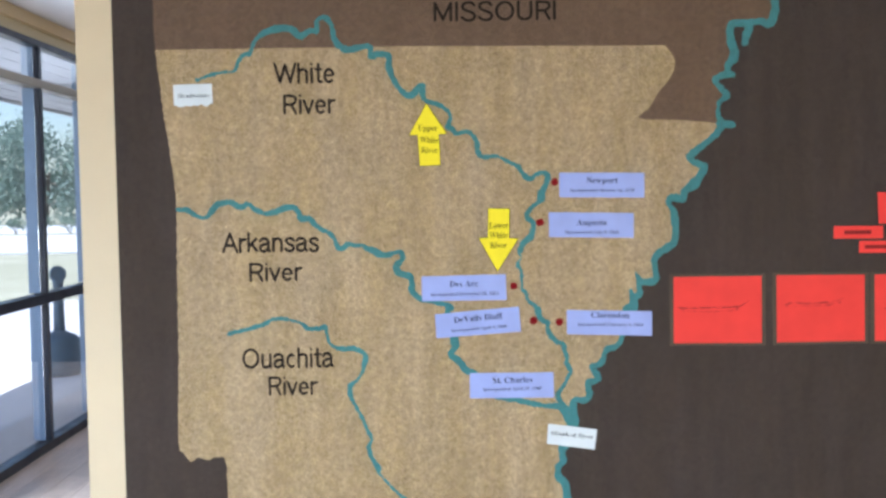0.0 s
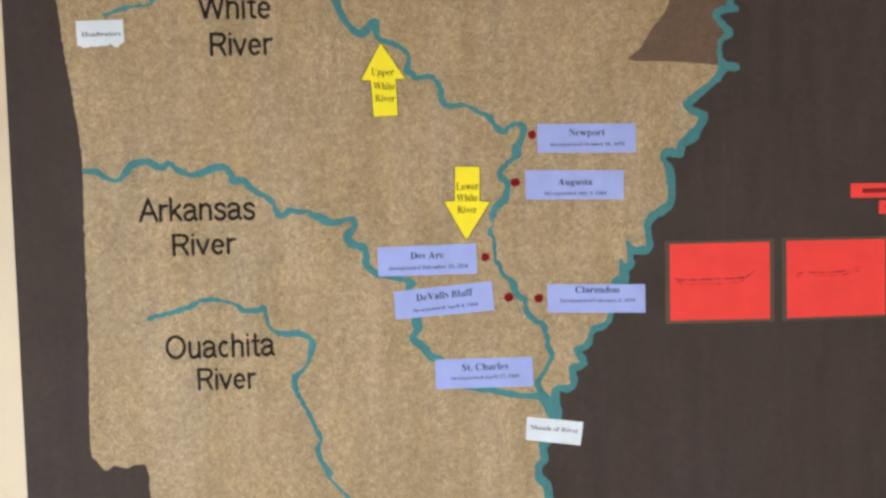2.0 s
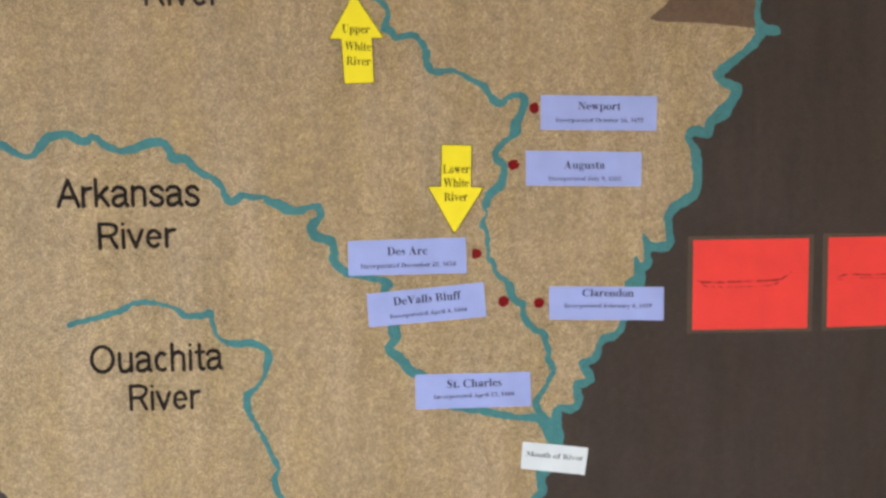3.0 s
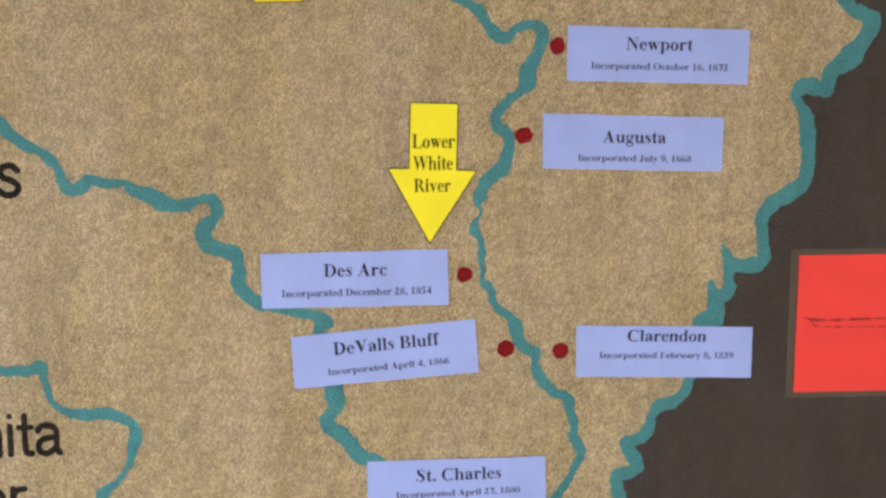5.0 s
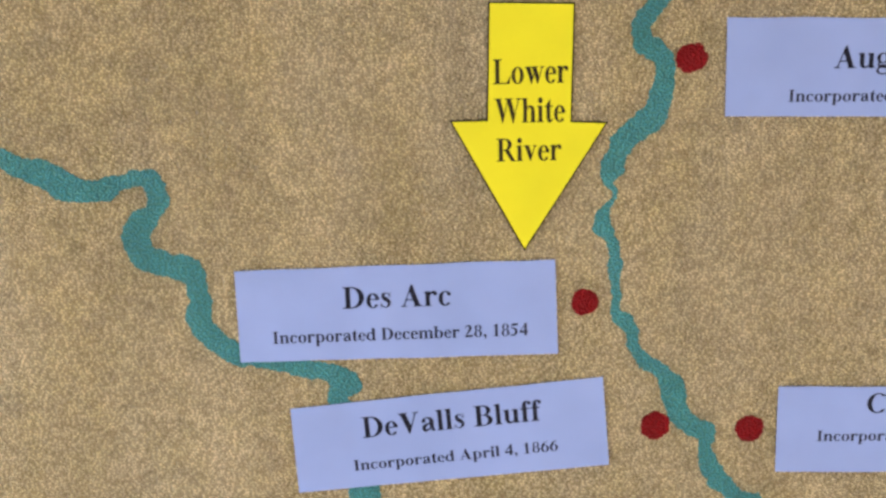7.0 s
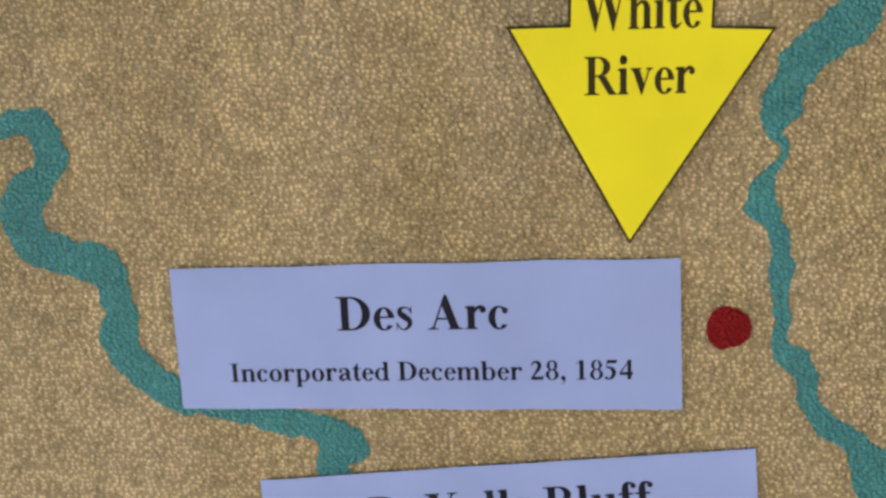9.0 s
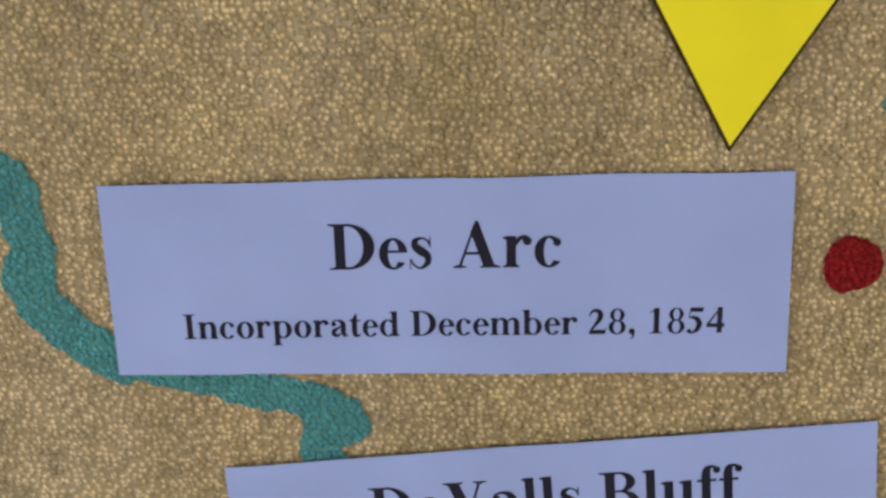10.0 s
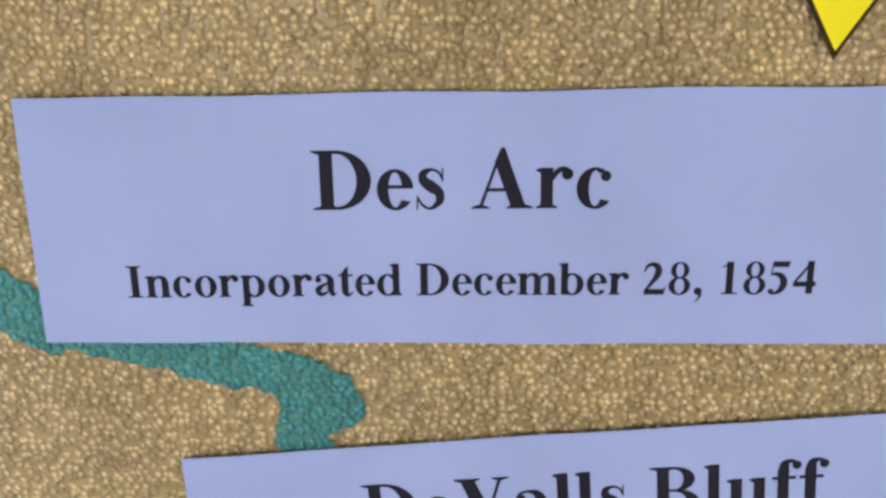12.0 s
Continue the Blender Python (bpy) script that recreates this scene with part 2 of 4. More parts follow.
def brush(points, y, seed, vary=0.10, cell=0.0014, ragged_edge=1.0):
    """A painted stroke on the wall through (x, z, width), with an edge broken by the grain. Every face looks into the room."""
    spots = []
    for q in smooth_line(points, 0.002):
        spots.append((q.x, q.y, 0.44 * max(q.z, 0.001) * (1 + vary * 1.6 * noise.noise(Vector((q.x * 60, q.y * 60, seed + 3.1))))))
    width = max(p[2] for p in points)
    pad = width + 0.008
    x0, z0 = min(p[0] for p in spots) - pad, min(p[1] for p in spots) - pad
    nx = int((max(p[0] for p in spots) + pad - x0) / cell) + 2
    nz = int((max(p[1] for p in spots) + pad - z0) / cell) + 2
    xs, zs = x0 + np.arange(nx) * cell, z0 + np.arange(nz) * cell
    field = np.full((nx, nz), 1.0)
    for x, z, r in spots:
        reach = r + 0.005
        i0, i1 = int((x - reach - x0) / cell), int((x + reach - x0) / cell) + 2
        j0, j1 = int((z - reach - z0) / cell), int((z + reach - z0) / cell) + 2
        d = np.hypot(xs[i0:i1, None] - x, zs[None, j0:j1] - z) - r
        np.minimum(field[i0:i1, j0:j1], d, out=field[i0:i1, j0:j1])
    field = field + ragged_edge * (0.0011 * soft_field(xs, zs, 430.0, seed) + 0.0017 * soft_field(xs, zs, 140.0, seed + 1) + 0.0016 * soft_field(xs, zs, 55.0, seed + 2))
    inside = field < 0
    mixed = inside[:-1, :-1].astype(int) + inside[1:, :-1] + inside[1:, 1:] + inside[:-1, 1:]
    bm = bmesh.new()
    made = {}

    def corner(i, j):
        key = (i, j)
        if key not in made:
            made[key] = bm.verts.new((xs[i], y, zs[j]))
        return made[key]

    def crossing(i, j, k, l):
        key = (i, j, k, l) if (i, j) < (k, l) else (k, l, i, j)
        if key not in made:
            t = field[i, j] / (field[i, j] - field[k, l])
            made[key] = bm.verts.new((xs[i] + (xs[k] - xs[i]) * t, y, zs[j] + (zs[l] - zs[j]) * t))
        return made[key]

    for i, j in np.argwhere(mixed > 0):
        i, j = int(i), int(j)
        ring = []
        square = ((i, j), (i + 1, j), (i + 1, j + 1), (i, j + 1))
        for (a, b), (c, d) in zip(square, square[1:] + square[:1]):
            if inside[a, b]:
                ring.append(corner(a, b))
            if inside[a, b] != inside[c, d]:
                ring.append(crossing(a, b, c, d))
        if len(set(ring)) >= 3:
            try:
                bm.faces.new(ring)
            except ValueError:
                pass
    return bm


def filled(outline, y):
    """A flat painted field inside an outline on the wall, facing the room."""
    flat = [Vector((p[0], p[1], 0)) for p in outline]
    bm = bmesh.new()
    verts = [bm.verts.new((p[0], y, p[1])) for p in outline]
    for tri in geometry.tessellate_polygon([flat]):
        try:
            face = bm.faces.new([verts[k] for k in tri])
        except ValueError:
            continue
        face.normal_update()
        if face.normal.y > 0:
            face.normal_flip()
    return bm


def ragged(points, seed, step=0.004, amount=1.0):
    out = []
    for i, q in enumerate(line := smooth_line(points, step)):
        a, b = line[max(i - 1, 0)], line[min(i + 1, len(line) - 1)]
        d = (b - a).normalized()
        out.append(q + Vector((-d.y, d.x)) * rag(q, seed) * amount)
    return out


# ---- lettering: a bold serif face and a round brush face, drawn stroke by stroke, 1000 units to the em ----
def block(x0, x1, y0, y1):
    return [([(x0, y0), (x1, y0), (x1, y1), (x0, y1)], [(0, 1, 2, 3)])]


def shape(*points):
    return [(list(points), [tuple(range(len(points)))])]


def foot(x0, x1, s0, s1, y=0, up=1):
    """Bracketed slab serif at the end of a stem s0..s1."""
    return shape((x0, y), (x1, y), (x1, y + 17 * up), (s1, y + 46 * up), (s0, y + 46 * up), (x0, y + 17 * up))


def head(x0, s0, s1, y):
    """Slanted flag at the head of a short-letter stem."""
    return shape((x0, y - 34), (s0 + 12, y - 66), (s1, y - 66), (s1, y), (s0, y - 4), (x0, y - 16))


def ring(cx, cy, rx, ry, tx, ty, a0=0, a1=360):
    """Bowl with thick flanks tx and thin top and bottom ty."""
    n = max(6, int(abs(a1 - a0) / 9))
    pts, quads = [], []
    for k in range(n + 1):
        a = radians(a0 + (a1 - a0) * k / n)
        pts += [(cx + rx * math.cos(a), cy + ry * math.sin(a)), (cx + (rx - tx) * math.cos(a), cy + (ry - ty) * math.sin(a))]
        if k:
            quads.append((2 * k - 2, 2 * k, 2 * k + 1, 2 * k - 1))
    return [(pts, quads)]


def disc(cx, cy, r):
    return [([(cx + r * math.cos(k * math.tau / 14), cy + r * math.sin(k * math.tau / 14)) for k in range(14)], [tuple(range(14))])]


def pen(*spots):
    """A swelling stroke through spots (x, y, width)."""
    p = [Vector(q) for q in spots]
    p = [p[0] * 2 - p[1]] + p + [p[-1] * 2 - p[-2]]
    line = []
    for a, b, c, d in zip(p, p[1:], p[2:], p[3:]):
        for k in range(7):
            t = k / 7
            line.append(0.5 * (2 * b + (c - a) * t + (2 * a - 5 * b + 4 * c - d) * t * t + (3 * b - a - 3 * c + d) * t ** 3))
    line.append(p[-2])
    pts, quads = [], []
    for k, q in enumerate(line):
        e = (line[min(k + 1, len(line) - 1)] - line[max(k - 1, 0)]).xy.normalized()
        pts += [(q.x - e.y * q.z / 2, q.y + e.x * q.z / 2), (q.x + e.y * q.z / 2, q.y - e.x * q.z / 2)]
        if k:
            quads.append((2 * k - 2, 2 * k, 2 * k + 1, 2 * k - 1))
    return [(pts, quads)]


def line_pen(w, *spots):
    """A round-ended stroke of even width."""
    if len(spots) == 2:
        spots = (spots[0], tuple((u + v) / 2 for u, v in zip(*spots)), spots[1])
    return pen(*[(x, y, w) for x, y in spots]) + disc(*spots[0], w / 2) + disc(*spots[-1], w / 2)


def moved(pieces, dx=0, dy=0, sx=1, sy=1):
    return [([(x * sx + dx, y * sy + dy) for x, y in pts], fs) for pts, fs in pieces]


SERIF = {}
low_stem = block(66, 206, 0, 461) + foot(16, 258, 66, 206) + head(16, 66, 206, 461)
tall_stem = block(66, 206, 0, 676) + head(16, 66, 206, 676)
arch = pen((200, 360, 40), (255, 422, 52), (325, 440, 66), (396, 398, 112), (420, 320, 140), (420, 250, 140)) + block(350, 490, 0, 252) + foot(304, 540, 350, 490)
cap_stem = block(106, 258, 0, 676) + foot(16, 348, 106, 258) + foot(16, 348, 106, 258, 676, -1)
vee = shape((46, 448), (200, 448), (322, 150), (262, -14), (240, -14)) + shape((240, -14), (262, -14), (432, 448), (390, 448), (285, 140)) + foot(10, 242, 46, 200, 461, -1) + foot(338, 492, 390, 432, 461, -1)
great_vee = shape((88, 660), (268, 660), (442, 220), (372, -18), (345, -18)) + shape((345, -18), (372, -18), (612, 660), (566, 660), (410, 200)) + foot(16, 342, 88, 268, 676, -1) + foot(490, 706, 566, 612, 676, -1)
six = ring(250, 216, 226, 228, 135, 32) + pen((92, 240, 130), (124, 410, 128), (220, 560, 92), (420, 680, 22))
comma_dot = disc(125, 66, 82)
left_bowl = ring(250, 224, 226, 237, 138, 36, 42, 318)
right_bowl = ring(290, 224, 232, 237, 138, 36, -138, 138)
open_bowl = ring(236, 224, 211, 237, 138, 36, 55, 322)
SERIF["D"] = (722, cap_stem + block(250, 300, 640, 676) + block(250, 300, 0, 36) + ring(295, 338, 392, 338, 165, 36, -90, 90))
SERIF["A"] = (722, shape((462, 0), (630, 0), (388, 690), (344, 690), (272, 525)) + shape((84, 0), (128, 0), (322, 545), (352, 690), (342, 690)) + block(172, 500, 196, 236) + foot(9, 214, 84, 128) + foot(406, 706, 462, 630))
SERIF["B"] = (667, cap_stem + block(250, 330, 642, 676) + block(250, 330, 332, 366) + block(250, 330, 0, 34) + ring(320, 504, 252, 172, 142, 34, -90, 90) + ring(320, 183, 305, 183, 155, 34, -90, 90))
SERIF["C"] = (722, ring(388, 336, 356, 354, 165, 40, 48, 318) + pen((620, 600, 44), (650, 540, 32), (668, 455, 20)) + shape((650, 452), (676, 452), (670, 690), (648, 690)))
SERIF["F"] = (611, cap_stem + block(250, 585, 640, 676) + shape((520, 650), (560, 500), (585, 500), (585, 676)) + block(250, 420, 330, 366) + shape((370, 348), (425, 225), (445, 225), (445, 475), (425, 475)))
SERIF["H"] = (778, cap_stem + moved(cap_stem, 414) + block(250, 530, 322, 362))
SERIF["I"] = (389, moved(cap_stem, 12))
SERIF["J"] = (500, block(222, 372, 150, 676) + foot(120, 478, 222, 372, 676, -1) + pen((297, 160, 150), (275, 50, 105), (185, -4, 46), (108, 30, 42)) + disc(98, 105, 72))
SERIF["L"] = (667, cap_stem + block(250, 625, 0, 36) + shape((520, 30), (625, 0), (648, 205), (626, 205)))
SERIF["M"] = (944, block(132, 168, 0, 660) + foot(16, 280, 132, 168) + block(16, 200, 655, 676) + shape((110, 676), (284, 676), (512, 150), (452, 0)) + shape((452, 0), (500, 130), (720, 640), (676, 676)) + moved(cap_stem, 580))
SERIF["N"] = (722, block(110, 148, 0, 660) + foot(16, 240, 110, 148) + block(16, 180, 655, 676) + shape((86, 676), (252, 676), (612, 180), (612, -18), (572, -18)) + block(575, 612, 0, 660) + foot(482, 702, 575, 612, 676, -1))
SERIF["O"] = (778, ring(389, 336, 354, 354, 168, 36))
SERIF["R"] = (722, cap_stem + block(250, 330, 642, 676) + block(250, 340, 316, 350) + ring(320, 496, 258, 180, 146, 34, -90, 90) + shape((312, 330), (478, 330), (660, 60), (720, 18), (720, 0), (550, 0)))
SERIF["S"] = (556, pen((468, 520, 26), (410, 615, 36), (285, 668, 44), (160, 620, 110), (148, 500, 148), (270, 385, 178), (395, 280, 150), (420, 130, 125), (280, 8, 46), (130, 60, 40), (52, 190, 24)) + shape((456, 470), (482, 470), (480, 690), (462, 690)) + shape((34, -18), (56, -18), (62, 215), (36, 215)))
SERIF["U"] = (722, block(106, 258, 210, 676) + foot(16, 348, 106, 258, 676, -1) + pen((182, 225, 152), (205, 95, 120), (320, 12, 62), (455, 40, 44), (560, 130, 38), (588, 240, 36)) + block(570, 606, 225, 676) + foot(482, 702, 570, 606, 676, -1))
SERIF["V"] = (722, great_vee)
SERIF["W"] = (1000, moved(great_vee, 0, sx=0.86) + moved(great_vee, 376, sx=0.88))
SERIF["a"] = (500, disc(112, 350, 64) + pen((62, 350, 30), (105, 425, 36), (210, 453, 40), (310, 420, 92), (358, 340, 138), (358, 240, 138), (358, 100, 138)) + pen((365, 110, 120), (400, 34, 74), (480, 62, 26)) + pen((325, 286, 34), (220, 240, 66), (118, 165, 118), (110, 85, 116), (180, 38, 84), (310, 92, 34)))
SERIF["b"] = (556, tall_stem + right_bowl)
SERIF["c"] = (444, open_bowl + disc(352, 362, 60))
SERIF["d"] = (556, left_bowl + moved(tall_stem, 280) + shape((486, 0), (542, 20), (542, 42), (486, 58)))
SERIF["e"] = (444, ring(234, 224, 209, 237, 132, 36, 12, 325) + block(140, 438, 238, 276))
SERIF["f"] = (333, block(80, 220, 0, 560) + foot(16, 290, 80, 220) + block(14, 308, 418, 461) + pen((150, 540, 140), (170, 628, 110), (235, 668, 52), (295, 655, 42)) + disc(312, 610, 58))
SERIF["g"] = (500, ring(226, 306, 196, 166, 112, 34) + pen((370, 400, 50), (430, 428, 50), (482, 428, 46)) + pen((140, 180, 40), (84, 110, 62), (160, 62, 100), (300, 50, 110), (420, 0, 90)) + ring(240, -72, 212, 132, 76, 40))
SERIF["h"] = (556, tall_stem + foot(16, 258, 66, 206) + arch)
SERIF["i"] = (278, low_stem + disc(138, 606, 84))
SERIF["l"] = (278, tall_stem + foot(16, 258, 66, 206))
SERIF["m"] = (833, low_stem + arch + moved(arch, 284))
SERIF["n"] = (556, low_stem + arch)
SERIF["o"] = (500, ring(250, 224, 226, 237, 138, 34))
SERIF["p"] = (556, block(66, 206, -205, 461) + foot(14, 264, 66, 206, -205) + head(16, 66, 206, 461) + right_bowl)
SERIF["r"] = (444, low_stem + pen((200, 330, 40), (240, 405, 62), (310, 448, 56), (370, 430, 60)) + disc(366, 388, 66))
SERIF["s"] = (389, pen((322, 350, 24), (280, 422, 30), (196, 450, 36), (112, 408, 84), (112, 330, 108), (196, 258, 132), (282, 190, 108), (286, 90, 86), (190, 8, 38), (100, 42, 30), (44, 130, 22)) + shape((314, 318), (336, 318), (336, 472), (320, 472)) + shape((26, -12), (42, -12), (52, 152), (30, 152)))
SERIF["t"] = (333, block(80, 222, 90, 461) + block(20, 316, 418, 461) + shape((62, 455), (222, 455), (222, 632), (204, 632)) + pen((151, 100, 142), (184, 36, 104), (240, 26, 60), (322, 88, 26)))
SERIF["u"] = (556, block(66, 206, 140, 461) + head(16, 66, 206, 461) + pen((136, 150, 140), (166, 62, 106), (240, 24, 66), (305, 46, 46), (355, 105, 36)) + block(346, 486, 0, 461) + head(292, 346, 486, 461) + shape((486, 0), (540, 18), (540, 38), (486, 55)))
SERIF["v"] = (500, vee)
SERIF["w"] = (722, vee + moved(vee, 226))
SERIF["y"] = (500, vee + pen((252, 0, 40), (205, -118, 48), (135, -168, 62)) + disc(98, -150, 58))
SERIF["1"] = (500, block(176, 318, 0, 688) + foot(76, 424, 176, 318) + shape((66, 578), (82, 562), (190, 590), (318, 688), (292, 688)))
SERIF["2"] = (500, pen((42, 480, 24), (88, 590, 56), (185, 640, 84), (288, 600, 126), (322, 500, 142), (280, 375, 122), (180, 235, 76), (50, 60, 44)) + shape((24, 0), (440, 0), (424, 120), (110, 120), (24, 26)) + shape((395, 0), (440, 0), (480, 176), (456, 176)))
SERIF["4"] = (500, block(284, 418, 0, 688) + block(24, 476, 150, 258) + shape((24, 250), (90, 250), (310, 560), (418, 688), (350, 688)))
SERIF["5"] = (500, shape((100, 688), (448, 688), (410, 566), (80, 566)) + shape((100, 688), (128, 688), (84, 425), (56, 400)) + pen((66, 412, 26), (160, 428, 76), (275, 375, 124), (335, 250, 146), (290, 105, 124), (185, 22, 66), (80, 8, 42)) + disc(82, 56, 58))
SERIF["6"] = (500, six)
SERIF["7"] = (500, shape((40, 688), (476, 688), (476, 630), (440, 560), (66, 560)) + shape((330, 565), (476, 630), (310, 0), (196, 0)) + shape((28, 490), (48, 490), (90, 570), (40, 688)))
SERIF["8"] = (500, ring(250, 512, 186, 178, 108, 32) + ring(250, 182, 220, 196, 124, 32))
SERIF["9"] = (500, moved(six, 500, 676, -1, -1))
SERIF["0"] = (500, ring(250, 338, 226, 350, 136, 32))
SERIF["."] = (250, comma_dot)
SERIF[","] = (250, comma_dot + pen((166, 50, 74), (160, -60, 48), (82, -155, 16)))
SERIF[" "] = (250, [])

# hand-painted round brush letters
ROUND, BW = {}, 102
small_arc = line_pen(BW, (60, 300), (110, 420), (230, 460), (345, 405), (365, 290), (365, 20))
small_vee = line_pen(BW, (30, 460), (200, 20)) + line_pen(BW, (200, 20), (370, 460))
small_bowl = ring(215, 232, 205, 262, BW, BW)
ROUND["W"] = (860, line_pen(BW, (40, 650), (230, 20)) + line_pen(BW, (230, 20), (420, 620)) + line_pen(BW, (420, 620), (610, 20)) + line_pen(BW, (610, 20), (800, 650)))
ROUND["h"] = (480, line_pen(BW, (60, 20), (60, 660)) + small_arc)
ROUND["i"] = (180, line_pen(BW, (70, 20), (70, 470)) + disc(70, 630, 50))
ROUND["t"] = (310, line_pen(BW, (140, 640), (140, 130), (175, 45), (250, 30)) + line_pen(BW * 0.85, (35, 455), (255, 455)))
ROUND["e"] = (480, ring(220, 232, 210, 262, BW, BW, 0, 325) + block(60, 405, 205, 285))
ROUND["R"] = (600, line_pen(BW, (80, 20), (80, 650)) + line_pen(BW, (80, 640), (330, 640), (480, 590), (490, 440), (350, 335), (80, 330)) + line_pen(BW, (330, 330), (500, 20)))
ROUND["v"] = (440, small_vee)
ROUND["r"] = (330, line_pen(BW, (60, 20), (60, 470)) + line_pen(BW, (62, 300), (120, 420), (270, 460)))
ROUND["A"] = (610, line_pen(BW, (30, 20), (290, 655)) + line_pen(BW, (290, 655), (550, 20)) + line_pen(BW, (140, 235), (440, 235)))
ROUND["k"] = (450, line_pen(BW, (60, 20), (60, 660)) + line_pen(BW, (75, 190), (345, 460)) + line_pen(BW, (170, 285), (370, 20)))
ROUND["a"] = (490, line_pen(BW, (45, 385), (120, 458), (255, 458), (350, 390), (360, 270), (362, 90), (410, 20)) + line_pen(BW, (350, 275), (150, 250), (55, 170), (75, 50), (200, 18), (350, 110)))
ROUND["n"] = (480, line_pen(BW, (60, 20), (60, 470)) + small_arc)
ROUND["s"] = (430, line_pen(BW, (345, 390), (260, 460), (130, 450), (65, 370), (130, 280), (270, 225), (350, 130), (280, 30), (140, 15), (40, 90)))
ROUND["O"] = (760, ring(360, 335, 335, 365, BW, BW))
ROUND["u"] = (480, line_pen(BW, (60, 460), (60, 190), (95, 60), (190, 15), (310, 70), (365, 180)) + line_pen(BW, (365, 460), (365, 20)))
ROUND["c"] = (440, ring(220, 232, 205, 262, BW, BW, 45, 315))
ROUND["M"] = (740, line_pen(BW, (70, 20), (70, 650)) + line_pen(BW, (70, 650), (345, 60)) + line_pen(BW, (345, 60), (620, 650)) + line_pen(BW, (620, 650), (620, 20)))
ROUND["I"] = (210, line_pen(BW, (80, 20), (80, 650)))
ROUND["S"] = (590, line_pen(BW, (480, 560), (380, 650), (200, 650), (90, 560), (110, 430), (270, 345), (440, 270), (500, 140), (400, 25), (210, 15), (50, 120)))
ROUND["U"] = (640, line_pen(BW, (70, 650), (70, 220), (130, 70), (290, 10), (450, 70), (510, 220), (510, 650)))


def letters(body, at, width, cap, turn=0.0, y=0.0, face=SERIF, jitter=0.0, depth=None, apart=False):
    """A line of lettering on the wall: its lower left corner, its width, the height of its capitals and its slope in degrees.
    apart: one mesh for each letter. depth: how far a place stands off the wall."""
    pieces, advance = [], 0.0
    for k, ch in enumerate(body):
        wide, strokes = face[ch]
        lift = jitter * noise.noise(Vector((k * 3.7, at[0] * 9, at[1] * 9)))
        for c, (pts, fs) in enumerate(strokes):
            pieces.append(([(px + advance, pz + lift) for px, pz in pts], fs, c, k))
        advance += wide
    flat = [v[0] for vs, _, _, _ in pieces for v in vs]
    x0, x1 = min(flat), max(flat)
    sx, sz = width / (x1 - x0), cap / 676
    ca, sa = math.cos(radians(turn)), math.sin(radians(turn))
    each = collections.defaultdict(bmesh.new)
    for vs, fs, layer, k in pieces:
        bm = each[k if apart else 0]
        made = []
        for v in vs:
            px, pz = (v[0] - x0) * sx, v[1] * sz
            x, z = at[0] + px * ca - pz * sa, at[1] + px * sa + pz * ca
            made.append(bm.verts.new((x, (WALL_Y - depth(x, z) - 0.00012 if depth else y) - 0.00002 * layer, z)))
        for f in fs:
            try:
                face_made = bm.faces.new([made[i] for i in f])
            except ValueError:
                continue
            face_made.normal_update()
            if face_made.normal.y > 0:
                face_made.normal_flip()
    return list(each.values()) if apart else each[0]


def shifted(bm, parent):
    """Moves a mesh drawn in the room's own metres into its parent's frame."""
    bmesh.ops.translate(bm, verts=bm.verts, vec=-parent.matrix_basis.translation)
    return bm


def stand_off(corners, lift, seed, curl=0.002, corner_lift=(0, 0, 0, 0)):
    """How far a gently wavy sheet stands off the wall, at a place on it."""
    tl, tr, br, bl = [Vector(c) for c in corners]
    wide, tall = (tr - tl), (bl - tl)

    def depth(x, z):
        q = Vector((x, z)) - tl
        u, v = q.dot(wide) / wide.length_squared, q.dot(tall) / tall.length_squared
        d = lift + curl * (0.5 + 0.5 * noise.noise(Vector((u * 2.3 + seed, v * 1.6, seed * 1.7))))
        for k, (cu, cv) in enumerate(((0, 0), (1, 0), (1, 1), (0, 1))):
            d += corner_lift[k] * max(0.0, 1 - abs(u - cu) * 2.2) ** 2 * max(0.0, 1 - abs(v - cv) * 1.3) ** 2
        return d

    return depth


def sheet(corners, depth, seed, thick=0.0004, torn=0.0, cells=(28, 10)):
    """A sheet of paper on the wall from its corners (top left, top right, bottom right, bottom left)."""
    tl, tr, br, bl = [Vector(c) for c in corners]
    nx, nz = cells
    bm = bmesh.new()
    front, back = [], []
    for j in range(nz + 1):
        for i in range(nx + 1):
            u, v = i / nx, j / nz
            q = tl.lerp(tr, u).lerp(bl.lerp(br, u), v)
            d = depth(q.x, q.y)
            x, z = q.x, q.y + 0.0006 * noise.noise(Vector((u * 6, v * 2, seed + 5)))
            if torn and j == nz:
                z += torn * (0.5 + noise.noise(Vector((u * 9, seed, 0.3))) + 0.5 * noise.noise(Vector((u * 31, seed, 2.3))))
            front.append(bm.verts.new((x, WALL_Y - d, z)))
            back.append(bm.verts.new((x, WALL_Y - d + thick, z)))
    w = nx + 1
    for j in range(nz):
        for i in range(nx):
            a = j * w + i
            bm.faces.new((front[a], front[a + w], front[a + w + 1], front[a + 1])).smooth = True
            bm.faces.new((back[a], back[a + 1], back[a + w + 1], back[a + w])).smooth = True
    rim = [i for i in range(w)] + [j * w + nx for j in range(1, nz + 1)] + [nz * w + i for i in range(nx - 1, -1, -1)] + [j * w for j in range(nz - 1, 0, -1)]
    edge = {a: (bm.verts.new(front[a].co), bm.verts.new(back[a].co)) for a in rim}
    for a, b in zip(rim, rim[1:] + rim[:1]):
        bm.faces.new((edge[a][0], edge[b][0], edge[b][1], edge[a][1]))
    return bm


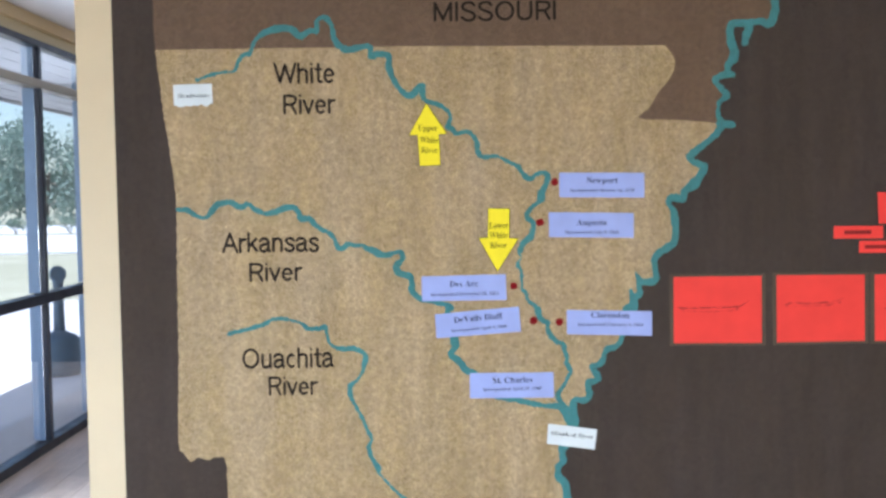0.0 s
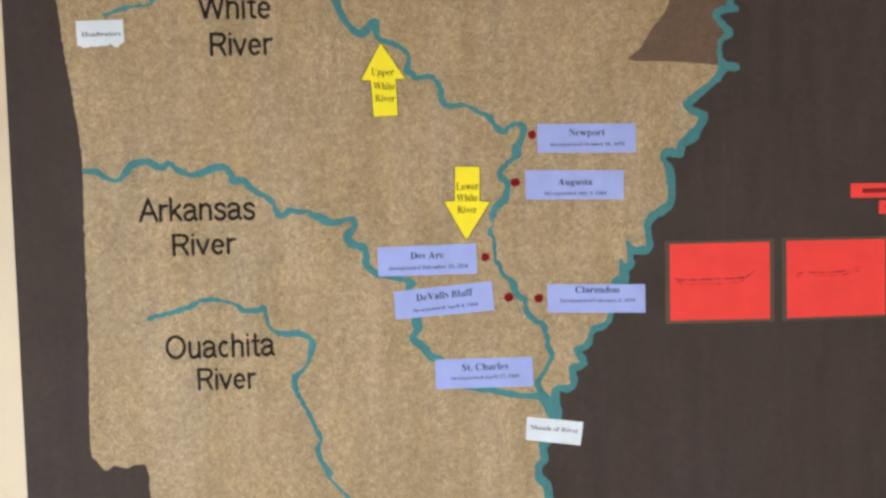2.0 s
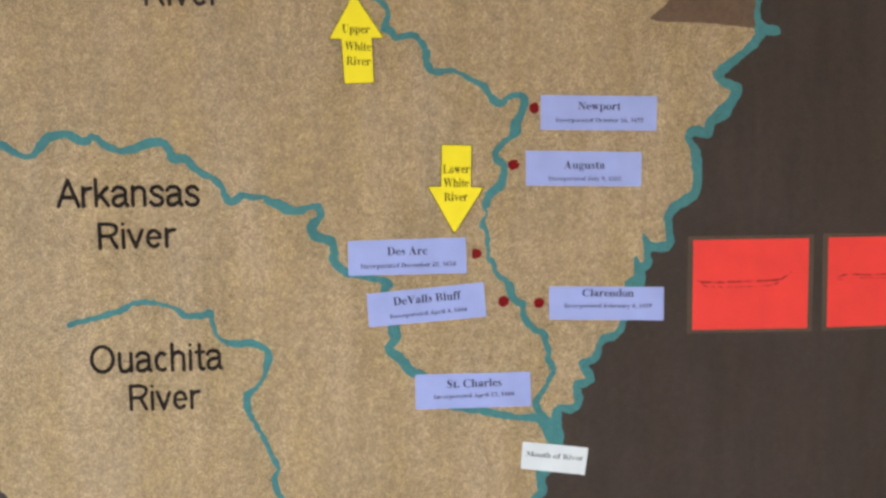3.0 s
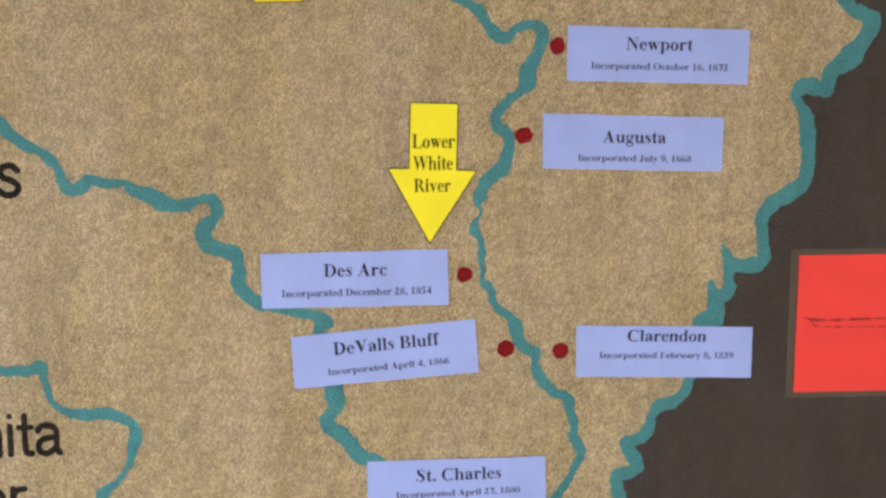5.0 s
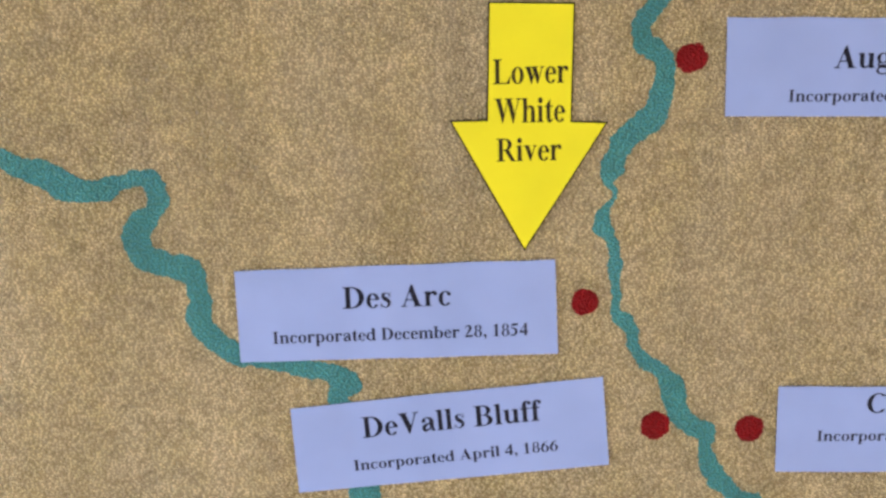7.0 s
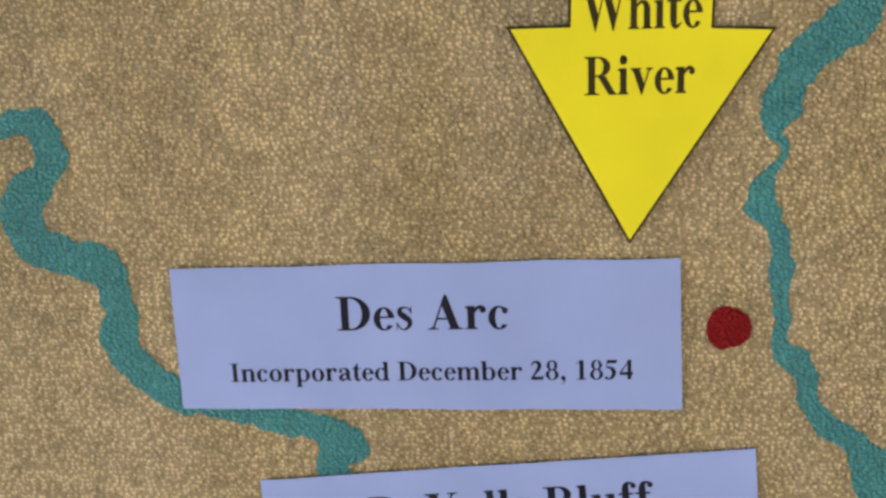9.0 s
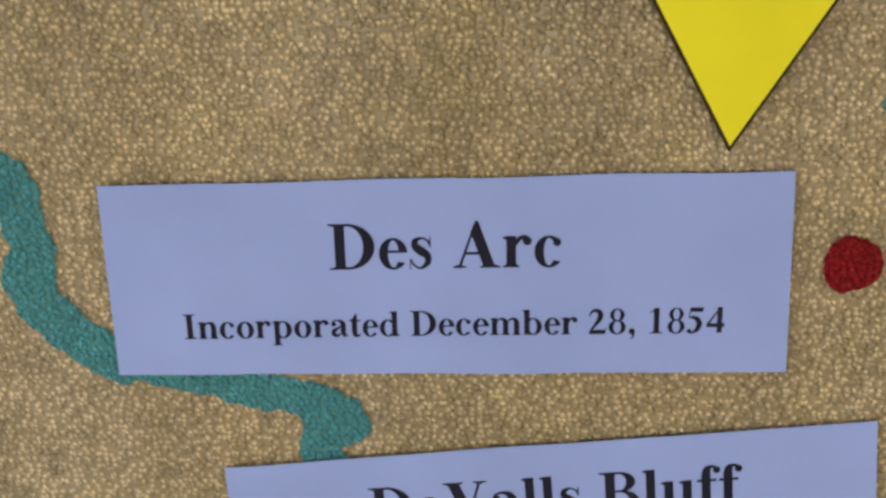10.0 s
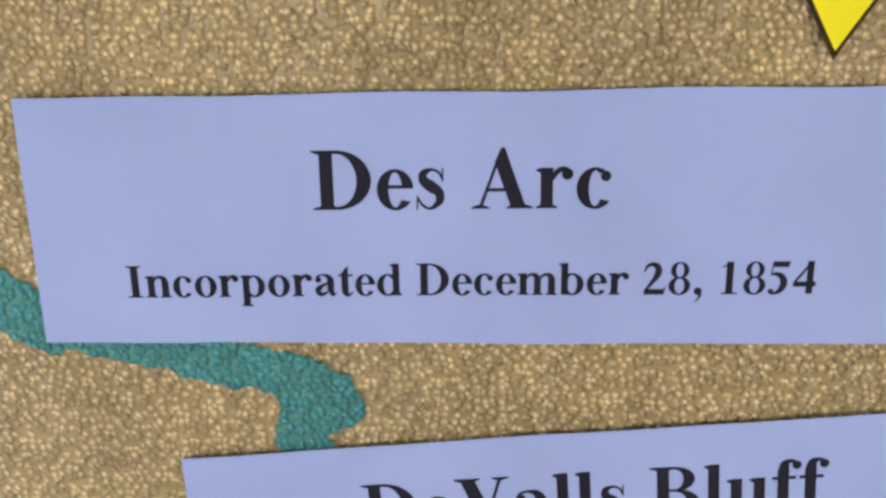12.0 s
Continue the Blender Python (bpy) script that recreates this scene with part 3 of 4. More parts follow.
# ---- the room ----
CEIL = 2.42
WIN_X = -2.63
X_EAST, Y_SOUTH, Y_NORTH = 3.4, -2.6, 9.2


def structure(ob, label, category):
    return tagged(ob, label, category, kind="structure")


# partition that carries the map; its end is bare cream paint
bm = bmesh.new()
add_box(bm, -1.483, X_EAST, WALL_Y + 0.004, WALL_Y + 0.16, FLOOR, CEIL, 0.004)
wall_map = structure(part("wall_map", bm, M_CREAM), "smooth cream painted partition wall behind the map mural", "wall")

for nm, dims in (("wall_east", (X_EAST, X_EAST + 0.15, Y_SOUTH, Y_NORTH, FLOOR, CEIL)), ("wall_south", (WIN_X - 0.1, X_EAST, Y_SOUTH - 0.15, Y_SOUTH, FLOOR, CEIL)), ("wall_west", (WIN_X - 0.12, WIN_X + 0.02, Y_SOUTH, Y_NORTH, 2.285, CEIL))):
    structure(box(nm, dims, M_CREAM), "plain cream painted wall", "wall")
# unseen wall closing the room; its dark colour is chosen against pane reflections
structure(box("wall_north", (WIN_X - 0.1, X_EAST, Y_NORTH, Y_NORTH + 0.15, FLOOR, CEIL), M_DARK_WALL), "unseen end wall, made dark brown to dim reflections in the panes", "wall")
structure(box("ceiling", (WIN_X - 0.12, X_EAST + 0.15, Y_SOUTH - 0.15, Y_NORTH + 0.15, CEIL, CEIL + 0.12), M_CEILING), "smooth white painted ceiling", "ceiling")
structure(box("trim", (WIN_X + 0.02, WIN_X + 0.05, Y_SOUTH, Y_NORTH, CEIL - 0.075, CEIL - 0.003), M_TRIM, bevel=0.006), "tan painted trim between window wall and ceiling", "trim")
floor = structure(box("floor", (WIN_X - 0.12, X_EAST, Y_SOUTH, Y_NORTH, FLOOR - 0.12, FLOOR - 0.006), M_WOOD), "brown wood plank floor", "floor")

# storefront window wall: rails along it, posts across, panes between
window = thing("window_1", "black aluminium storefront window wall with clear glass panes", "window", kind="structure")
POSTS = [5.86 + 0.82 * k for k in range(-10, 5)]
for z0, z1, nm, mat in ((FLOOR, FLOOR + 0.055, "window_sill", M_FRAME), (0.795, 0.852, "rail", M_FRAME), (2.018, 2.066, "rail", M_RAIL), (2.25, 2.285, "rail", M_FRAME)):
    box(nm, (WIN_X - 0.055, WIN_X + 0.03, Y_SOUTH, Y_NORTH, z0, z1), mat, window, 0.004)
for y in POSTS:
    for z0, z1 in ((FLOOR + 0.056, 0.794), (0.853, 2.017), (2.067, 2.249)):
        box("post", (WIN_X - 0.012, WIN_X + 0.026, y - 0.021, y + 0.021, z0, z1), M_FRAME, window, 0.004)
        # outer half of the same post, coloured as if lit by the sky
        box("post_outer_lit", (WIN_X - 0.08, WIN_X - 0.0125, y - 0.019, y + 0.019, z0, z1), M_POST_SKYLIT, window, 0.004)
for y0, y1 in zip(POSTS, POSTS[1:]):
    for z0, z1 in ((FLOOR + 0.056, 0.794), (0.853, 2.017), (2.067, 2.249)):
        pane = box("pane", (WIN_X - 0.012, WIN_X - 0.006, y0 + 0.022, y1 - 0.022, z0 + 0.001, z1 - 0.001), M_GLASS, window)
        pane.visible_shadow = False

# ---- outside ----
bm = bmesh.new()
bmesh.ops.create_grid(bm, x_segments=60, y_segments=60, size=400, matrix=Matrix.Translation((0, 0, -0.22)))
for v in bm.verts:
    far = math.hypot(v.co.x + 2, v.co.y)
    v.co.z += 0.6 * noise.noise(v.co * 0.01) * min(1.0, max(0.0, far - 30) / 60)
structure(part("ground", bm, M_GRASS), "sunlit dry lawn outside the window wall", "ground")
structure(box("pavement", (-8.2, WIN_X - 0.12, -8, 16, -0.30, -0.13), M_SLAB, bevel=0.01), "pale concrete walkway outside the window", "pavement")
structure(box("gravel_strip", (-3.25, WIN_X - 0.13, -8, 16, -0.126, -0.118), M_GRAVEL), "pale brown gravel strip along the foot of the window", "pavement")
soffit = thing("porch_roof", "grey boarded porch roof over the walkway", "roof", kind="structure")
for k in range(9):
    x1 = WIN_X - 0.13 - 0.2 * k
    box("soffit_board", (x1 - 0.185, x1, -6, 14, 2.37, 2.40), M_SOFFIT, soffit)
box("roof_deck", (-4.47, WIN_X - 0.13, -6, 14, 2.41, 2.62), M_SOFFIT, soffit)
box("fascia", (-4.51, -4.47, -6, 14, 2.335, 2.66), M_SOFFIT, soffit)


def lathe(profile, sides=28):
    bm = bmesh.new()
    rings = [[bm.verts.new((r * math.cos(2 * math.pi * k / sides), r * math.sin(2 * math.pi * k / sides), z)) for k in range(sides)] for r, z in profile]
    for a, b in zip(rings, rings[1:]):
        for k in range(sides):
            bm.faces.new((a[k], a[(k + 1) % sides], b[(k + 1) % sides], b[k])).smooth = True
    bm.faces.new(rings[-1])
    bm.faces.new(list(reversed(rings[0])))
    return bm


bin_ = thing("ash_receptacle", "dark blue grey plastic ash receptacle with tall neck on the walkway", "ash bin", at=(-3.69, 9.0, -0.13))
part("base", lathe([(0.165, 0.0), (0.175, 0.02), (0.175, 0.2), (0.168, 0.31), (0.145, 0.34), (0.08, 0.37), (0.05, 0.39)]), M_BIN, bin_)
part("neck", lathe([(0.05, 0.375), (0.045, 0.6), (0.045, 0.8), (0.055, 0.84)]), M_BIN, bin_)
bm = lathe([(0.05, -0.04), (0.072, -0.02), (0.072, 0.02), (0.05, 0.04)])
bmesh.ops.transform(bm, matrix=pose(0, 0, 0.88, 90, 0, 20), verts=bm.verts)
part("head", bm, M_BIN, bin_)


def tree(at, height, spread, seed, leaves):
    rnd = random.Random(seed)
    t = thing("tree", "broad leafy green tree standing on the lawn", "tree", "trees on the lawn", at)
    bm = bmesh.new()

    def limb(a, b, r0, r1):
        d = (b - a).normalized()
        u = d.orthogonal().normalized()
        w = d.cross(u)
        rings = []
        for p, r in ((a, r0), (b, r1)):
            rings.append([bm.verts.new(p + (u * math.cos(k * 0.7854) + w * math.sin(k * 0.7854)) * r) for k in range(8)])
        for k in range(8):
            bm.faces.new((rings[0][k], rings[0][(k + 1) % 8], rings[1][(k + 1) % 8], rings[1][k]))

    top = Vector((rnd.uniform(-0.3, 0.3), rnd.uniform(-0.3, 0.3), height * 0.55))
    limb(Vector((0, 0, -0.3)), top * 0.5, height * 0.03, height * 0.023)
    limb(top * 0.5, top, height * 0.023, height * 0.015)
    centres = []
    for k in range(16):
        ang, up = rnd.uniform(0, 6.28), rnd.uniform(0.16, 0.95)
        reach = spread * (1 - abs(up - 0.5)) * rnd.uniform(0.5, 1.0)
        end = Vector((math.cos(ang) * reach, math.sin(ang) * reach, height * up))
        limb(top * rnd.uniform(0.4, 1.0), end, height * 0.008, height * 0.002)
        centres.append(end)
    part("trunk", bm, M_BARK, t)
    bm = bmesh.new()
    for _ in range(leaves):
        c = rnd.choice(centres) + Vector((rnd.gauss(0, 1), rnd.gauss(0, 1), rnd.gauss(0, 0.8))) * spread * 0.2
        s = rnd.uniform(0.09, 0.2)
        m = Matrix.Translation(c) @ Euler((rnd.uniform(0, 6.28), rnd.uniform(0, 6.28), 0)).to_matrix().to_4x4()
        bm.faces.new([bm.verts.new(m @ Vector(q)) for q in ((-s, 0, 0), (0, -s * 0.6, 0), (s, 0, 0.03), (0, s * 0.6, 0))])
    tagged(part("crown", bm, M_LEAF, t), kind="stuff")
    return t


structure(box("road", (-75, -6, 33, 73.5, -0.30, -0.17), M_SLAB, bevel=0.01), "wide pale sunlit road beyond the lawn", "road")
for k, (tx, ty, th, ts) in enumerate(((-24.5, 76, 7.6, 3.6), (-29.5, 78, 8.6, 4.2), (-34.5, 77, 7.4, 3.8), (-27.0, 84, 9.2, 4.4), (-21.0, 83, 8.0, 4.0), (-40.0, 82, 8.8, 4.2))):
    tree((tx, ty, -0.2), th * 0.8, ts, k + 1, 4600)


def shrub(at, size, seed):
    """A low shrub: short twigs and a loose heap of small leaves."""
    rnd = random.Random(seed)
    t = thing("shrub", "low loose green shrub beyond the pale road", "shrub", "shrubs beyond the road", at)
    twigs, leaves = bmesh.new(), bmesh.new()
    for _ in range(9):
        ang, reach = rnd.uniform(0, 6.28), rnd.uniform(0.2, 0.6) * size
        end = Vector((math.cos(ang) * reach, math.sin(ang) * reach, rnd.uniform(0.5, 0.85) * size))
        side = end.cross(Vector((0, 0, 1))).normalized() * 0.012
        up = side.cross(end).normalized() * 0.012
        base = [twigs.verts.new(q) for q in (side, up, -side, -up)]
        tip = twigs.verts.new(end)
        for a, b in zip(base, base[1:] + base[:1]):
            twigs.faces.new((a, b, tip))
        for _ in range(60):
            c = end + Vector((rnd.gauss(0, 0.2), rnd.gauss(0, 0.2), rnd.gauss(0, 0.16))) * size
            c.z = max(c.z, 0.06)
            s = rnd.uniform(0.03, 0.07)
            m = Matrix.Translation(c) @ Euler((rnd.uniform(0, 6.28), rnd.uniform(0, 6.28), 0)).to_matrix().to_4x4()
            leaves.faces.new([leaves.verts.new(m @ Vector(q)) for q in ((-s, 0, 0), (0, -s * 0.6, 0), (s, 0, 0.01), (0, s * 0.6, 0))])
    part("twigs", twigs, M_BARK, t)
    tagged(part("foliage", leaves, M_LEAF, t), kind="stuff")


structure(box("planting_strip", (-40, -8, 50.8, 53.2, -0.24, -0.15), M_GRASS, bevel=0.01), "strip of dry grass along the road", "ground")
for k in range(7):
    shrub((-25.5 + 1.35 * k, 52.0 + 0.4 * (k % 2), -0.16), 0.75 + 0.12 * (k % 3), 40 + k)

# ---- the map mural ----
mural = thing("wall_mural", "hand painted river map of a state on dark grainy board", "mural", at=(0, WALL_Y, 1.2))


def painted(name, bm, material, label=""):
    return part(name, shifted(bm, mural), material, mural, label)


bm = bmesh.new()
add_box(bm, -1.366, 3.2, WALL_Y, WALL_Y + 0.004, FLOOR + 0.1, CEIL - 0.02)
painted("board", bm, M_BROWN, "dark brown painted grainy board")

# rivers: places along the middle of each stroke and its width there
WHITE_HEAD = [(-1.106, 1.743, 0.0088), (-1.067, 1.756, 0.0124), (-1.023, 1.766, 0.0106), (-0.988, 1.769, 0.0106), (-0.975, 1.797, 0.0141), (-0.96, 1.818, 0.0141), (-0.939, 1.823, 0.0141), (-0.924, 1.857, 0.0159), (-0.897, 1.883, 0.0212), (-0.852, 1.898, 0.0247), (-0.808, 1.896, 0.0247), (-0.783, 1.873, 0.0247), (-0.751, 1.89, 0.0212), (-0.729, 1.889, 0.0177), (-0.727, 1.921, 0.0141), (-0.702, 1.929, 0.0212), (-0.682, 1.906, 0.0177), (-0.674, 1.862, 0.0212), (-0.651, 1.836, 0.0247), (-0.625, 1.83, 0.0247)]
WHITE_UPPER = [(-0.651, 1.836, 0.0247), (-0.625, 1.83, 0.0247), (-0.581, 1.84, 0.0212), (-0.563, 1.834, 0.0177), (-0.562, 1.808, 0.0212), (-0.537, 1.815, 0.0212), (-0.506, 1.807, 0.0212), (-0.506, 1.772, 0.0247), (-0.491, 1.733, 0.023), (-0.46, 1.693, 0.023), (-0.434, 1.687, 0.0247), (-0.407, 1.715, 0.0247), (-0.402, 1.692, 0.0247), (-0.395, 1.669, 0.0177), (-0.355, 1.656, 0.0159), (-0.323, 1.633, 0.0141), (-0.317, 1.611, 0.0141), (-0.326, 1.585, 0.0159), (-0.311, 1.579, 0.0195), (-0.297, 1.564, 0.0167), (-0.27, 1.57, 0.0167), (-0.249, 1.559, 0.0167), (-0.233, 1.533, 0.0167), (-0.234, 1.51, 0.0181), (-0.216, 1.49, 0.0167), (-0.175, 1.492, 0.0139), (-0.14, 1.475, 0.0139), (-0.106, 1.458, 0.0167)]
WHITE_MIDDLE = [(-0.094, 1.438, 0.0157), (-0.08, 1.423, 0.0242), (-0.065, 1.419, 0.0185), (-0.055, 1.43, 0.0128), (-0.037, 1.437, 0.0142), (-0.019, 1.434, 0.0199), (-0.013, 1.42, 0.0185), (-0.019, 1.403, 0.0199), (-0.026, 1.389, 0.0199), (-0.036, 1.372, 0.0256), (-0.036, 1.358, 0.0285), (-0.047, 1.344, 0.0171), (-0.061, 1.335, 0.0142), (-0.072, 1.323, 0.0171), (-0.081, 1.305, 0.0171), (-0.078, 1.293, 0.0171), (-0.064, 1.284, 0.0185), (-0.062, 1.266, 0.0199), (-0.067, 1.245, 0.0242), (-0.074, 1.232, 0.0285), (-0.092, 1.22, 0.0228)]
WHITE_BEND = [(-0.104, 1.192, 0.0217), (-0.106, 1.186, 0.0154), (-0.105, 1.182, 0.0114), (-0.101, 1.177, 0.0074), (-0.102, 1.169, 0.0069), (-0.107, 1.161, 0.0114), (-0.11, 1.153, 0.0177), (-0.11, 1.145, 0.0177), (-0.105, 1.137, 0.012), (-0.101, 1.132, 0.0143), (-0.1, 1.123, 0.0126), (-0.1, 1.11, 0.0114), (-0.099, 1.094, 0.0097), (-0.099, 1.079, 0.0097), (-0.098, 1.07, 0.0126), (-0.091, 1.066, 0.0129), (-0.086, 1.057, 0.0114), (-0.082, 1.04, 0.0114)]
WHITE_LOWER = [(-0.072, 1.029, 0.0185), (-0.057, 1.018, 0.0185), (-0.048, 0.999, 0.0214), (-0.042, 0.98, 0.0228), (-0.028, 0.968, 0.0185), (-0.017, 0.968, 0.0128), (-0.02, 0.949, 0.0142), (-0.011, 0.926, 0.0199), (0.008, 0.904, 0.0185), (0.027, 0.898, 0.0171), (0.034, 0.875, 0.0185), (0.041, 0.851, 0.0142), (0.038, 0.836, 0.0171), (0.048, 0.82, 0.0199), (0.052, 0.808, 0.0142), (0.043, 0.791, 0.0128), (0.037, 0.776, 0.0111), (0.021, 0.751, 0.0167), (0.012, 0.73, 0.0195), (0.023, 0.706, 0.0223), (0.043, 0.682, 0.0195)]
ARKANSAS_UPPER = [(-1.174, 1.338, 0.0167), (-1.149, 1.338, 0.0195), (-1.128, 1.326, 0.0181), (-1.105, 1.315, 0.0153), (-1.085, 1.315, 0.0167), (-1.067, 1.336, 0.0223), (-1.051, 1.353, 0.0223), (-1.011, 1.361, 0.0195), (-0.979, 1.344, 0.0195), (-0.956, 1.354, 0.0195), (-0.933, 1.337, 0.0181), (-0.901, 1.323, 0.0181), (-0.868, 1.329, 0.0223), (-0.841, 1.338, 0.0223), (-0.814, 1.341, 0.0195), (-0.796, 1.323, 0.0181), (-0.789, 1.304, 0.025), (-0.762, 1.303, 0.0223), (-0.743, 1.281, 0.0195)]
ARKANSAS_MIDDLE = [(-0.711, 1.264, 0.0157), (-0.699, 1.254, 0.0171), (-0.687, 1.239, 0.0142), (-0.682, 1.221, 0.0171), (-0.669, 1.207, 0.0199), (-0.654, 1.216, 0.0185), (-0.64, 1.223, 0.0185), (-0.62, 1.218, 0.0142), (-0.6, 1.218, 0.0142), (-0.583, 1.207, 0.0171), (-0.563, 1.201, 0.0256), (-0.546, 1.189, 0.0228), (-0.519, 1.187, 0.0199), (-0.498, 1.194, 0.0171), (-0.481, 1.196, 0.0185), (-0.474, 1.183, 0.0185), (-0.478, 1.169, 0.0199), (-0.493, 1.152, 0.0242), (-0.491, 1.134, 0.0242), (-0.473, 1.125, 0.0214), (-0.457, 1.121, 0.024), (-0.448, 1.112, 0.0217), (-0.446, 1.1, 0.0206), (-0.445, 1.089, 0.02), (-0.448, 1.08, 0.024), (-0.445, 1.07, 0.0217), (-0.438, 1.062, 0.0229), (-0.428, 1.053, 0.0223), (-0.416, 1.045, 0.02), (-0.384, 1.037, 0.0154), (-0.352, 1.029, 0.0171), (-0.336, 1.023, 0.0217), (-0.325, 1.017, 0.024)]
ARKANSAS_LOWER = [(-0.325, 1.017, 0.0229), (-0.336, 1.005, 0.02), (-0.32, 0.978, 0.0228), (-0.313, 0.948, 0.0242), (-0.315, 0.911, 0.0299), (-0.311, 0.896, 0.0242), (-0.325, 0.873, 0.0256), (-0.322, 0.862, 0.0256), (-0.3, 0.846, 0.0256), (-0.279, 0.818, 0.0242), (-0.249, 0.803, 0.0228), (-0.201, 0.74, 0.0195), (-0.13, 0.722, 0.0195), (-0.072, 0.708, 0.0195), (-0.029, 0.7, 0.0181), (0.007, 0.698, 0.025), (0.028, 0.685, 0.0278), (0.045, 0.648, 0.0278)]
OUACHITA = [(-1.024, 0.945, 0.0167), (-1.005, 0.951, 0.0139), (-0.972, 0.957, 0.0125), (-0.938, 0.967, 0.0153), (-0.904, 0.979, 0.0139), (-0.89, 0.988, 0.0139), (-0.856, 0.991, 0.0167), (-0.83, 0.986, 0.0125), (-0.796, 0.975, 0.0125), (-0.777, 0.959, 0.0167), (-0.743, 0.957, 0.0181), (-0.722, 0.963, 0.0195), (-0.718, 0.944, 0.0125), (-0.708, 0.911, 0.0097), (-0.691, 0.898, 0.0125), (-0.671, 0.892, 0.0167), (-0.636, 0.892, 0.0195), (-0.609, 0.883, 0.0153), (-0.596, 0.865, 0.0167), (-0.6, 0.844, 0.0181), (-0.608, 0.816, 0.0097), (-0.626, 0.791, 0.0111), (-0.645, 0.775, 0.0195), (-0.646, 0.747, 0.0167), (-0.636, 0.718, 0.0125), (-0.61, 0.671, 0.0125), (-0.595, 0.631, 0.0139), (-0.581, 0.601, 0.0139), (-0.59, 0.58, 0.0139), (-0.584, 0.544, 0.0167), (-0.561, 0.507, 0.0167)]
MISSISSIPPI_UPPER = [(0.701, 1.988, 0.0247), (0.699, 1.928, 0.0247), (0.683, 1.89, 0.0283), (0.653, 1.898, 0.0212), (0.609, 1.893, 0.0212), (0.563, 1.889, 0.023), (0.562, 1.843, 0.0247), (0.574, 1.794, 0.03), (0.554, 1.765, 0.0212), (0.547, 1.738, 0.0212), (0.512, 1.721, 0.0177), (0.529, 1.695, 0.0159), (0.551, 1.668, 0.0212), (0.526, 1.649, 0.0159), (0.522, 1.607, 0.0141), (0.533, 1.582, 0.023), (0.511, 1.546, 0.0212), (0.467, 1.511, 0.0212), (0.435, 1.483, 0.0283), (0.445, 1.462, 0.0212), (0.475, 1.449, 0.0247), (0.466, 1.423, 0.0247), (0.445, 1.396, 0.0318), (0.415, 1.37, 0.0247), (0.409, 1.349, 0.023), (0.377, 1.353, 0.0247)]
MISSISSIPPI_MIDDLE = [(0.364, 1.336, 0.0185), (0.38, 1.309, 0.0214), (0.385, 1.279, 0.0256), (0.387, 1.25, 0.0214), (0.385, 1.228, 0.0214), (0.38, 1.21, 0.0242), (0.36, 1.195, 0.0256), (0.334, 1.18, 0.0256), (0.32, 1.162, 0.0199), (0.32, 1.139, 0.0171), (0.323, 1.117, 0.0157), (0.326, 1.102, 0.0199), (0.315, 1.091, 0.0242), (0.292, 1.089, 0.0199), (0.275, 1.089, 0.0214), (0.272, 1.072, 0.0185), (0.271, 1.05, 0.0199), (0.254, 1.041, 0.0242), (0.253, 1.027, 0.0256), (0.255, 1.01, 0.0242), (0.232, 1.005, 0.0242), (0.226, 0.974, 0.0199), (0.224, 0.943, 0.0185), (0.215, 0.916, 0.0171), (0.208, 0.897, 0.0171), (0.189, 0.882, 0.0185), (0.17, 0.878, 0.0185), (0.159, 0.863, 0.0157), (0.155, 0.848, 0.0185), (0.148, 0.832, 0.0185), (0.129, 0.825, 0.0199)]
MISSISSIPPI_LOWER = [(0.118, 0.823, 0.0181), (0.132, 0.8, 0.0195), (0.138, 0.782, 0.0195), (0.109, 0.773, 0.0195), (0.107, 0.757, 0.0195), (0.112, 0.732, 0.0195), (0.094, 0.714, 0.0195), (0.067, 0.717, 0.0195), (0.058, 0.691, 0.025), (0.06, 0.655, 0.0278), (0.053, 0.623, 0.0389), (0.034, 0.583, 0.0334), (0.02, 0.547, 0.0223), (0.028, 0.525, 0.0195), (0.01, 0.504, 0.0195), (0.01, 0.474, 0.025), (0.031, 0.448, 0.025)]
SPURS = [
    [(0.275, 1.09, 0.0214), (0.265, 1.106, 0.0157), (0.26, 1.119, 0.0085)],
    [(0.254, 1.039, 0.0214), (0.246, 1.053, 0.0171), (0.243, 1.065, 0.0114)],
    [(0.623, 1.891, 0.0247), (0.613, 1.86, 0.0283), (0.606, 1.832, 0.0265)],
    [(0.524, 1.582, 0.0212), (0.547, 1.58, 0.0283), (0.568, 1.578, 0.0265)],
    [(0.538, 1.733, 0.0212), (0.552, 1.735, 0.0265), (0.568, 1.733, 0.023)],
]
WEST_BORDER = [(-1.232, 1.838), (-1.217, 1.677), (-1.198, 1.536), (-1.184, 1.413), (-1.181, 1.333), (-1.185, 1.112), (-1.188, 0.862), (-1.195, 0.610), (-1.182, 0.568), (-1.158, 0.541), (-1.132, 0.551), (-1.100, 0.543), (-1.079, 0.552), (-1.047, 0.539), (-1.043, 0.423), (-1.035, 0.281)]
NORTH_BORDER = [(-1.232, 1.838), (-0.483, 1.837), (0.358, 1.828), (0.387, 1.782), (0.375, 1.732), (0.334, 1.680), (0.307, 1.636), (0.277, 1.602), (0.395, 1.596), (0.533, 1.582)]
MISSOURI_WEST = [(-1.236, 2.061), (-1.236, 1.991), (-1.237, 1.904), (-1.232, 1.838)]

